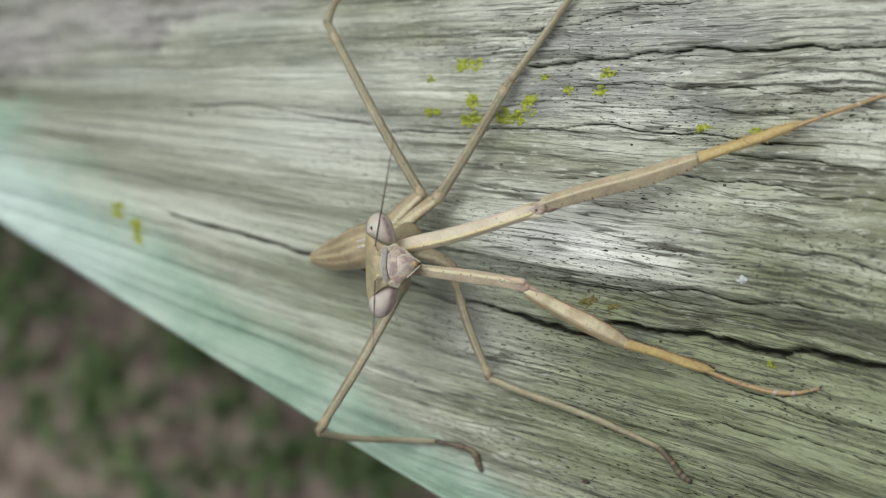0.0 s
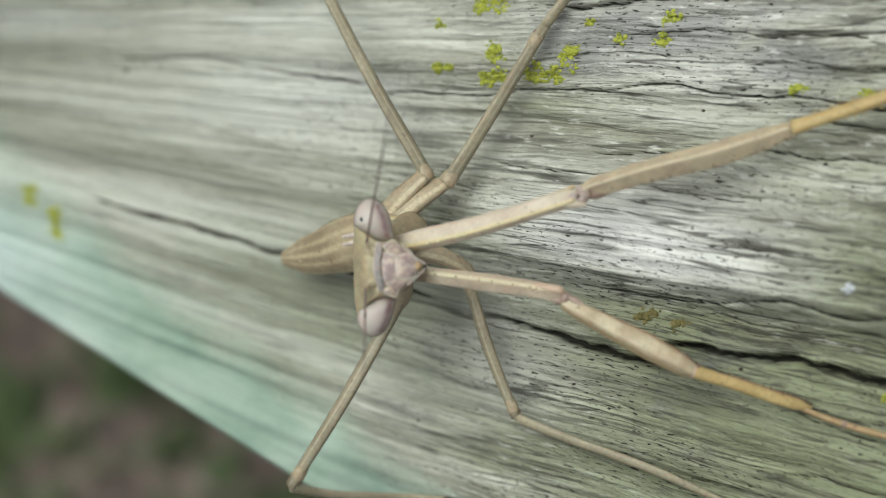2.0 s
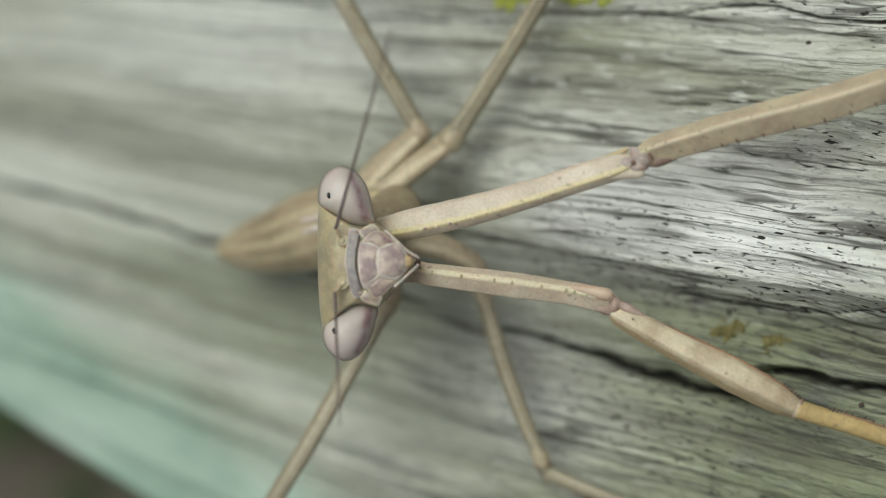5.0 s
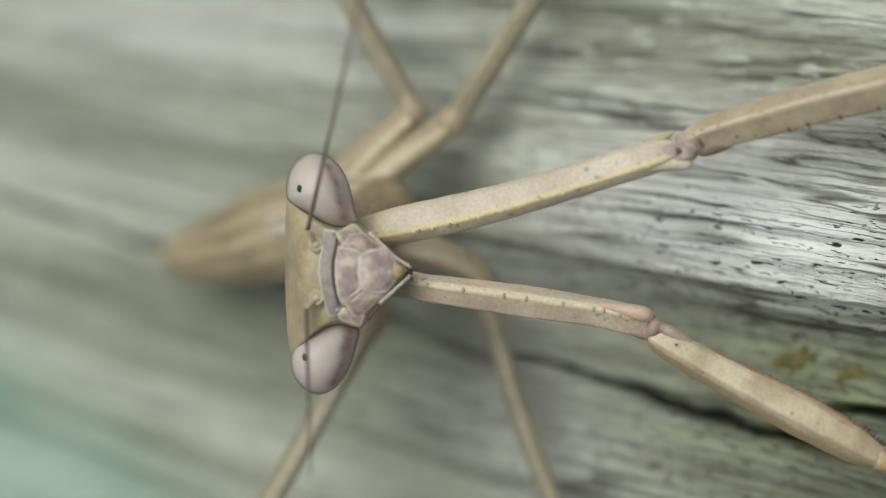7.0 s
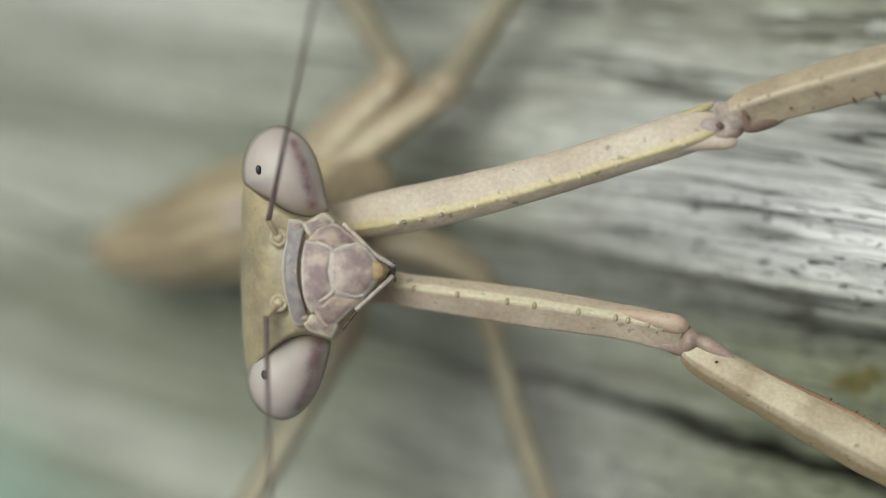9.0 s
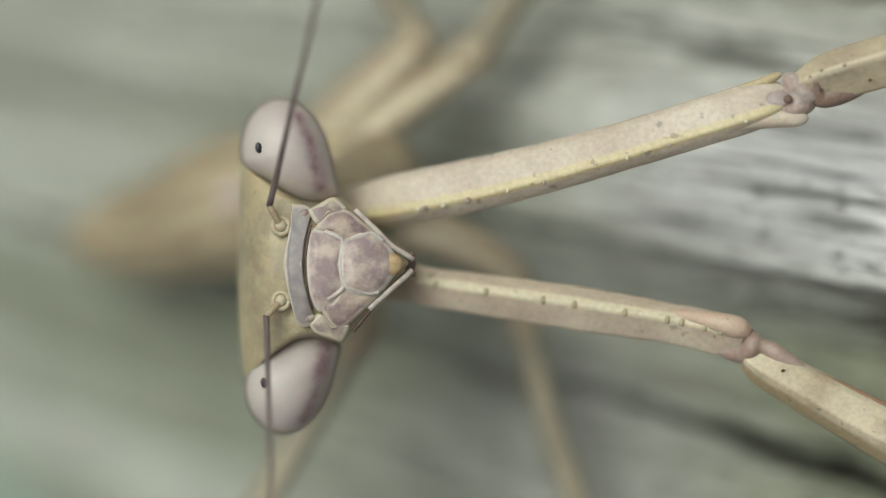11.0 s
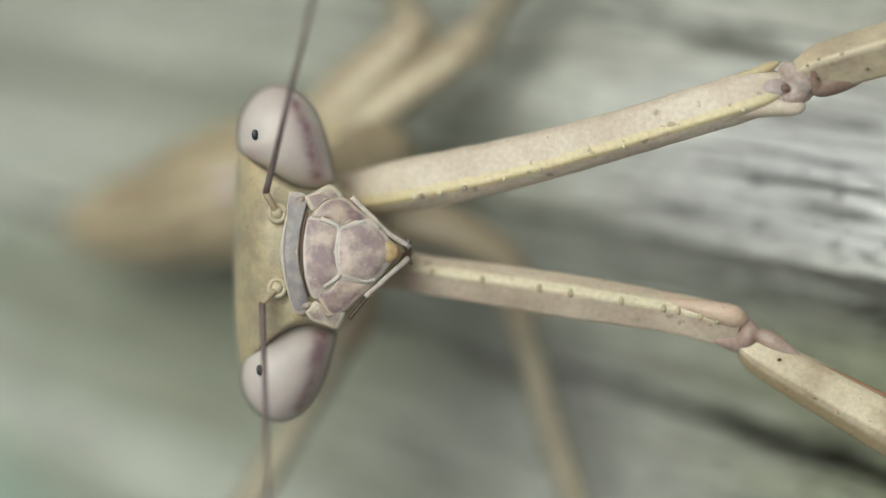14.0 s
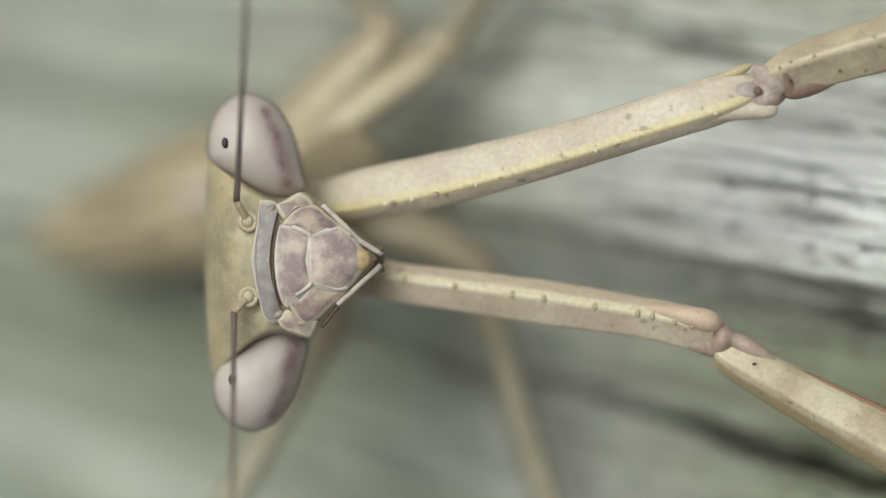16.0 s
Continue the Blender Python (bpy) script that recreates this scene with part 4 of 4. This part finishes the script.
walking_leg(([(-3.6, 1.4, 4.1), (-2.7, 2.45, 4.4), (-1.55, 3.55, 4.5)], [0.55, 0.50, 0.38]),
            ([(-1.48, 3.58, 4.4), (-4.4, 8.6, 3.8), (-7.75, 15.05, 1.6)], [0.33, 0.32, 0.27]),
            ([(-7.75, 15.05, 1.6), (-7.2, 16.4, 1.2), (-5.5, 18.4, 0.6), (-1.0, 22.5, 0.1)], [0.30, 0.24, 0.20, 0.16]), None)
walking_leg(([(-2.0, -0.3, 4.8), (-0.6, -0.6, 5.1), (0.45, -1.15, 5.0), (0.75, -2.0, 4.9)], [0.5, 0.46, 0.36, 0.30]),
            ([(0.75, -2.0, 4.9), (1.75, -5.2, 4.9), (3.1, -8.6, 4.4)], [0.28, 0.30, 0.24]),
            ([(3.1, -8.6, 4.4), (5.6, -9.6, 5.2), (10.0, -11.2, 6.5), on_wood(14.3, -13.15, 0.25)], [0.26, 0.23, 0.22, 0.16]),
            ([(14.3, -13.15, 0.25), (15.2, -14.2, 0.25), (15.7, -14.9, 0.25), (16.4, -15.4, 0.15)], [0.17, 0.21, 0.22, 0.14]))
walking_leg(([(-2.7, -0.4, 4.4), (-2.65, -1.4, 4.6), (-2.6, -2.5, 4.7)], [0.55, 0.48, 0.36]),
            ([(-2.6, -2.5, 4.7), (-5.6, -7.8, 4.6), (-8.3, -12.15, 3.0)], [0.30, 0.33, 0.28]),
            ([(-8.3, -12.15, 3.0), (-6.0, -12.55, 1.6), (-2.5, -12.7, 0.3), on_wood(-0.5, -12.8, 0.25)], [0.27, 0.22, 0.21, 0.17]),
            ([(-0.5, -12.8, 0.25), (0.9, -13.05, 0.25), (2.0, -13.45, 0.25), (2.3, -14.2, 0.22), (2.55, -14.8, 0.15)], [0.17, 0.17, 0.20, 0.18, 0.12]))

# trunk: abdomen with folded wings, and the raised prothorax behind the head
part("abdomen", tube([(-1.9, 1.0, 4.6), (-3.4, 0.6, 4.0), (-5.2, 0.2, 2.9), (-6.6, -0.24, 1.6), (-7.8, -0.48, 0.5), (-8.75, -0.58, 0.0)], [0.9, 1.34, 1.48, 1.20, 0.86, 0.36], per=10, seg=28, flat=0.8, tone=((60, 7), (90, 7), (120, 7), (30, 7), (150, 7)), rough=0.04), M_BODY, mantis, "tan ridged abdomen tapering to a blunt tip")
for off in (-0.8, -0.28, 0.28, 0.8):
    part("wing_ridge", tube([(-2.2, 1.0 + off * 0.6, 5.35 - 0.25 * abs(off)), (-4.2, 0.45 + off, 4.70 - 0.3 * abs(off)), (-6.2, -0.1 + off * 0.8, 2.95 - 0.35 * abs(off)), (-7.9, -0.5 + off * 0.3, 1.35)], [0.12, 0.16, 0.13, 0.05], per=6, seg=8), M_KEEL, mantis)
for low in (0.06, 0.46):
    part("wing_pad", tube([(-6.15, low - 0.05, 3.35), (-5.7, low + 0.03, 3.85), (-5.2, low + 0.12, 4.3), (-4.6, low + 0.2, 4.7)], [0.04, 0.12, 0.13, 0.10], per=6, seg=8), M_RIDGE, mantis, "pale cream wing pad")
part("prothorax", tube([(-2.2, 0.9, 4.8), (-3.0, 0.4, 6.2), (-3.6, -0.2, 7.6), (-3.8, -0.7, 8.8)], [0.95, 0.85, 0.72, 0.62], per=8, seg=18, rough=0.06), M_BODY, mantis, "long tan prothorax")


# head: the face looks at the viewer, its mouth towards +x
def face_height(u, v):
    return 9.15 + 1.35 * math.sqrt(max(0.0, 1 - ((v + 0.85) / 2.9) ** 2)) * math.sqrt(max(0.05, 1 - ((u + 3.6) / 2.6) ** 2)) - 0.55 * max(0.0, (-4.35 - u) / 0.65) ** 2


def plate(outline, lift, bulge, material, name, label="", rings=9, lip=0.02):
    """A domed sclerite over the face, from its outline in the face's plane, with a raised pale lip marked as tone."""
    bm = bmesh.new()
    layer = bm.verts.layers.float.new("tone")
    o = np.array(outline, float)
    o = spline(np.vstack([o, o[:1]]), 5)[:-1]
    c = o.mean(0)
    o = c + (o - c) * 1.11
    last = None
    for k in range(rings + 2):
        t = max(0, k - 1) / (rings + 1)
        ring = []
        for p in o:
            q = c + (p - c) * (1 - t)
            gap = np.linalg.norm(p - q)
            h = face_height(*q) + (-0.13 if k == 0 else lift + bulge * math.sin(min(1.0, t * 1.9) * math.pi / 2) + 1.7 * lip * math.exp(-((gap - 0.05) / 0.04) ** 2))
            v = bm.verts.new((q[0] * MM, q[1] * MM, h * MM))
            v[layer] = math.exp(-(gap / 0.10) ** 2)
            ring.append(v)
        if last:
            for a in range(len(o)):
                b = (a + 1) % len(o)
                bm.faces.new((last[a], last[b], ring[b], ring[a]))
        last = ring
    bm.faces.new(last)
    bmesh.ops.recalc_face_normals(bm, faces=bm.faces)
    return part(name, bm, material, head, label)


def face_shell(outline):
    """The skin between the eyes: follows the face and rolls over smoothly at its rim."""
    bm = bmesh.new()
    o = np.array(outline, float)
    o = spline(np.vstack([o, o[:1]]), 6)[:-1]
    c = o.mean(0)
    last = None
    for k in range(26):
        t = (max(0, k - 1) / 24.0) ** 1.3 * 0.97
        ring = []
        for p in o:
            q = c + (p - c) * (1 - t)
            roll = min(1.0, np.linalg.norm(p - q) / 0.17)
            h = 9.0 + (face_height(*q) - 0.13 - 9.0) * math.sqrt(1 - (1 - roll) ** 2)
            h += 0.035 * noise.noise(Vector((q[0] * 2.6, q[1] * 2.6, 4.0)))
            ring.append(bm.verts.new((q[0] * MM, q[1] * MM, (7.9 if k == 0 else h) * MM)))
        if last:
            for a in range(len(o)):
                b = (a + 1) % len(o)
                bm.faces.new((last[a], last[b], ring[b], ring[a]))
        last = ring
    bm.faces.new(last)
    bmesh.ops.recalc_face_normals(bm, faces=bm.faces)
    return part("face", bm, M_CROWN, head, "olive tan forehead and face between the eyes")


def px(*pairs):
    return [((x - 727) / 85.5 - 1.51, -(y - 438) / 85.5 - 0.75) for x, y in pairs]


bm = blob((-3.75, -0.86, 8.9), (1.15, 1.75, 0.85), (0, 0, 0), 36, 24, 0.0)
FACE = Vector((-3.4, -0.85, 10.2)) * MM
bmesh.ops.translate(bm, verts=bm.verts, vec=-FACE)
head = part("head", bm, M_CROWN, mantis, "triangular olive-tan head with pinkish face plates")
head.location = FACE
face_shell(px((424, 258), (446, 276), (478, 297), (516, 320), (552, 330), (584, 327), (600, 322), (650, 366), (722, 430), (722, 447), (690, 486), (622, 560), (602, 582), (584, 580), (550, 573), (512, 583), (474, 609), (448, 632), (433, 652), (423, 600), (419, 520), (418, 440), (419, 340)))
plate(px((517, 346), (538, 348), (546, 360), (537, 392), (533, 437), (537, 488), (549, 524), (541, 540), (525, 536), (515, 506), (507, 472), (502, 440), (507, 410), (513, 377)), 0.0, 0.10, M_SHIELD, "frontal_shield", "greyish wavy frontal shield", lip=0.05)
plate(px((550, 385), (575, 388), (604, 402), (600, 440), (605, 480), (580, 510), (560, 515), (545, 480), (542, 430)), 0.04, 0.14, M_PLATE, "clypeus", "pinkish clypeus")
plate(px((606, 402), (640, 388), (668, 395), (694, 428), (700, 440), (692, 458), (664, 490), (636, 492), (608, 480), (603, 440)), 0.08, 0.22, M_PLATE, "labrum", "mauve labrum")
plate(px((560, 380), (578, 355), (612, 348), (650, 378), (680, 400), (668, 392), (638, 386), (606, 398), (580, 384)), 0.02, 0.12, M_CHEEK, "cheek", "purplish brown cheek with cream edges")
plate(px((566, 515), (584, 512), (606, 486), (636, 494), (664, 494), (640, 520), (612, 545), (590, 550)), 0.02, 0.12, M_CHEEK, "cheek", "purplish brown cheek with cream edges")
plate(px((545, 345), (560, 338), (585, 325), (602, 335), (606, 346), (580, 352), (560, 368)), 0.0, 0.10, M_FACE, "cheek_pad", "tan pad under the eye")
plate(px((548, 548), (566, 530), (590, 552), (612, 548), (605, 568), (596, 575), (560, 562)), 0.0, 0.10, M_FACE, "cheek_pad", "tan pad under the eye")


def ridge(name, line, r, material, lift=0.16, label=""):
    pts = [(u, v, face_height(u, v) + lift) for u, v in px(*line)]
    part(name, tube(pts, [r] * len(pts), per=5, seg=8, rough=0.15), material, head, label)


for line, lift, r in ((((556, 439), (576, 440), (598, 442)), 0.13, 0.03), (((618, 440), (638, 441), (664, 440)), 0.25, 0.03), (((572, 383), (590, 390), (604, 400), (602, 420), (599, 441), (602, 462), (606, 481), (592, 494), (578, 503)), 0.12, 0.05),
                      (((610, 400), (630, 395), (653, 387), (676, 400)), 0.16, 0.04), (((614, 482), (632, 487), (650, 493), (668, 490)), 0.16, 0.04)):
    ridge("suture_ridge", line, r, M_RIDGE, lift)
ridge("seam", ((549, 372), (543, 395), (539, 437), (543, 490), (551, 520)), 0.022, M_JAW, 0.10, "dark seam beside the frontal shield")
ridge("jaw", ((616, 350), (652, 376), (690, 410), (722, 432)), 0.04, M_JAW, -0.05, "dark jaw edge")
ridge("jaw", ((622, 560), (650, 525), (690, 480), (722, 450)), 0.04, M_JAW, -0.05, "dark jaw edge")
for spot, wide, tall in (((535, 352), 0.14, 0.09), ((547, 536), 0.12, 0.09)):
    u, v = px(spot)[0]
    part("face_pad", blob((u, v, face_height(u, v) - 0.02), (wide, tall, 0.10), (0, 0, 25), 14, 8, 0.0), M_FACE, head, "cream swelling on the face")
ridge("palp", ((626, 345), (660, 378), (690, 408), (728, 432)), 0.058, M_RIDGE, 0.04, "pale slender mouth palp")
ridge("palp", ((650, 520), (690, 484), (726, 452)), 0.058, M_RIDGE, 0.04, "pale slender mouth palp")
part("labrum_tip", blob((px((690, 441))[0][0], px((690, 441))[0][1], face_height(*px((690, 441))[0]) + 0.16), (0.23, 0.23, 0.13), (0, 0, 0), 14, 10, 0.0), M_TIP, head, "orange-yellow tip of the labrum")
for spot in ((727, 424), (729, 458)):
    u, v = px(spot)[0]
    part("palp_tip", blob((u, v, face_height(u, v) + 0.04), (0.05, 0.08, 0.06), (0, 0, 20), 10, 8, 0.0), M_JAW, head, "dark palp tip")
part("mouth_tip", blob((-1.6, -0.78, 9.6), (0.16, 0.2, 0.2), (0, 0, 0), 12, 8, 0.0), M_JAW, head, "dark mouth tip")


def compound_eye(outline, dot, band):
    """A tall dome over its outline, closed behind; the band near its outer edge and its rim are marked."""
    bm = bmesh.new()
    stripe, limb = bm.verts.layers.float.new("stripe"), bm.verts.layers.float.new("limb")
    o = np.array(px(*outline), float)
    o = spline(np.vstack([o, o[:1]]), 4)[:-1]
    c = o.mean(0)
    mark = spline([(*p, wide) for p, wide in zip(px(*[b[:2] for b in band]), [b[2] for b in band])], 8)
    loops = []
    for side, count in ((-1, 6), (1, 30)):
        for k in range(count):
            rho = (k / count) if side < 0 else 1 - k / count
            ring = []
            for p in o:
                q = c + (p - c) * max(rho, 0.02)
                w = 9.15 + side * (0.95 if side > 0 else 0.7) * math.sqrt(max(0.0, 1 - max(rho, 0.02) ** 2.3))
                v = bm.verts.new((q[0] * MM, q[1] * MM, w * MM))
                gap = min(np.linalg.norm(q - b[:2]) / (1.35 * b[2]) for b in mark)
                v[stripe] = math.exp(-gap ** 2) + 0.3 * math.exp(-(gap / 2.4) ** 2) if side > 0 else 0.0
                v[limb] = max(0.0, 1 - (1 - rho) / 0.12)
                ring.append(v)
            loops.append(ring)
    for r, q in zip(loops, loops[1:]):
        for k in range(len(o)):
            m = (k + 1) % len(o)
            bm.faces.new((r[k], r[m], q[m], q[k]))
    bm.faces.new(loops[0])
    bm.faces.new(loops[-1])
    bmesh.ops.recalc_face_normals(bm, faces=bm.faces)
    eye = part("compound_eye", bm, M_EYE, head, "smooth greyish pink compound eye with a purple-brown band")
    u, v = px(dot)[0]
    edge = max(np.linalg.norm(p - c) for p in o)
    rho = min(0.9, np.linalg.norm(np.array((u, v)) - c) / edge * 1.25)
    part("pseudopupil", blob((u, v, 9.15 + 0.95 * math.sqrt(1 - rho ** 2.3)), (0.075, 0.115, 0.022), (0, 0, 8), 14, 8, 0.0), M_PUPIL, eye, "black pupil spot")


compound_eye(((421, 235), (428, 200), (445, 170), (468, 152), (492, 145), (520, 152), (548, 172), (570, 205), (583, 245), (592, 290), (598, 320),
              (584, 332), (552, 336), (516, 326), (478, 302), (446, 282), (425, 262)), (456, 236), ((526, 180, 0.07), (545, 225, 0.10), (558, 268, 0.13), (566, 306, 0.12)))
compound_eye(((432, 640), (428, 665), (437, 700), (458, 727), (485, 741), (510, 742), (538, 728), (562, 700), (580, 665), (592, 625), (600, 586),
              (584, 566), (550, 557), (512, 566), (472, 592), (446, 614)), (465, 650), ((573, 586, 0.12), (566, 630, 0.12), (554, 680, 0.11), (534, 716, 0.09)))


def antenna(base, tip, socket):
    """Hinged at its base, so that it can swing."""
    b, t = np.array(base), np.array(tip)
    d = t - b
    line = [(0, 0, 0), d * 0.3, d * 0.65, d]
    line = [np.array(p, float) for p in line]
    line[1] = line[1] + (0, 0, 0.12)
    me = part("antenna", tube(line, [0.072, 0.054, 0.046, 0.032], per=10, seg=8, rough=0.08), M_ANTENNA, head, "thin dark thread-like antenna")
    me.location = Vector(base) * MM
    sx, sy, sz = socket
    circle = [(sx + 0.16 * math.cos(a), sy + 0.17 * math.sin(a), sz - 0.03) for a in np.linspace(0, 2 * math.pi, 13)]
    part("antenna_socket", tube(circle, [0.055] * 13, per=2, seg=8), M_SOCKET, head, "pale ring at the antenna's root")
    part("socket_knob", blob((sx, sy, sz - 0.02), (0.12, 0.13, 0.11), (0, 0, 0), 14, 10, 0.0), M_SOCKET, head, "cream knob in the antenna's socket")
    part("scape", tube([socket, np.array(socket) * 0.4 + b * 0.6 + (0, 0, 0.03), b], [0.06, 0.075, 0.075], per=5, seg=10), M_SCAPE, head, "olive first segment of the antenna")
    return me


antenna_a = antenna((-4.45, 0.42, 10.55), (-3.1, 7.6, 15.4), (-4.22, 0.01, 10.46))
antenna_b = antenna((-4.52, -1.85, 10.55), (-4.55, -6.6, 13.8), (-4.22, -1.53, 10.46))

# the head leans a little on its neck
head.location = Vector((-3.41, -1.062, 10.2)) * MM
head.rotation_euler = (0, 0, radians(1.068))

# focus on the face
cam.data.dof.use_dof = True
focus_point = new("focus_point")
cam.data.dof.focus_object = focus_point
cam.data.dof.aperture_fstop = 21.0


def swing(ob, leans):
    """Turns an antenna about its root: seconds and degrees to its right."""
    at = ob.location.copy()
    walk(ob, [(t, Matrix.Translation(at) @ pose(0, 0, 0, 0, 0, -a)) for t, a in leans])


def motions():
    # the focus is pulled from the wood to the face
    walk(focus_point, [(t, Matrix.Rotation(TILT, 4, "Y") @ Matrix.Translation((-0.0034, -0.00085, w * MM))) for t, w in ((0.0, 7.8), (0.4, 6.0), (1.0, 5.6), (2.2, 5.8), (2.8, 8.0), (3.2, 8.8), (5.0, 8.9), (8.5, 9.7), (11.0, 10.3), (16.0, 10.3))])
    swing(antenna_a, [(0.0, 0.3), (0.7, -0.5), (1.5, 1.2), (2.0, 0.5), (2.5, 1.8), (3.0, 2.8), (3.5, 3.2), (4.0, 4.0), (5.0, 6.2), (7.5, 2.2), (8.0, 1.7), (8.5, 1.8), (11.0, 3.0), (13.0, 3.1), (14.5, 3.6), (15.0, 0.2), (15.5, -4.6), (16.0, -6.8)])
    swing(antenna_b, [(0.0, 2.0), (3.0, 0.7), (5.0, -1.8), (8.0, -1.6), (11.0, -2.4), (13.0, -2.9), (14.5, -2.5), (16.0, 0.0)])


motions()
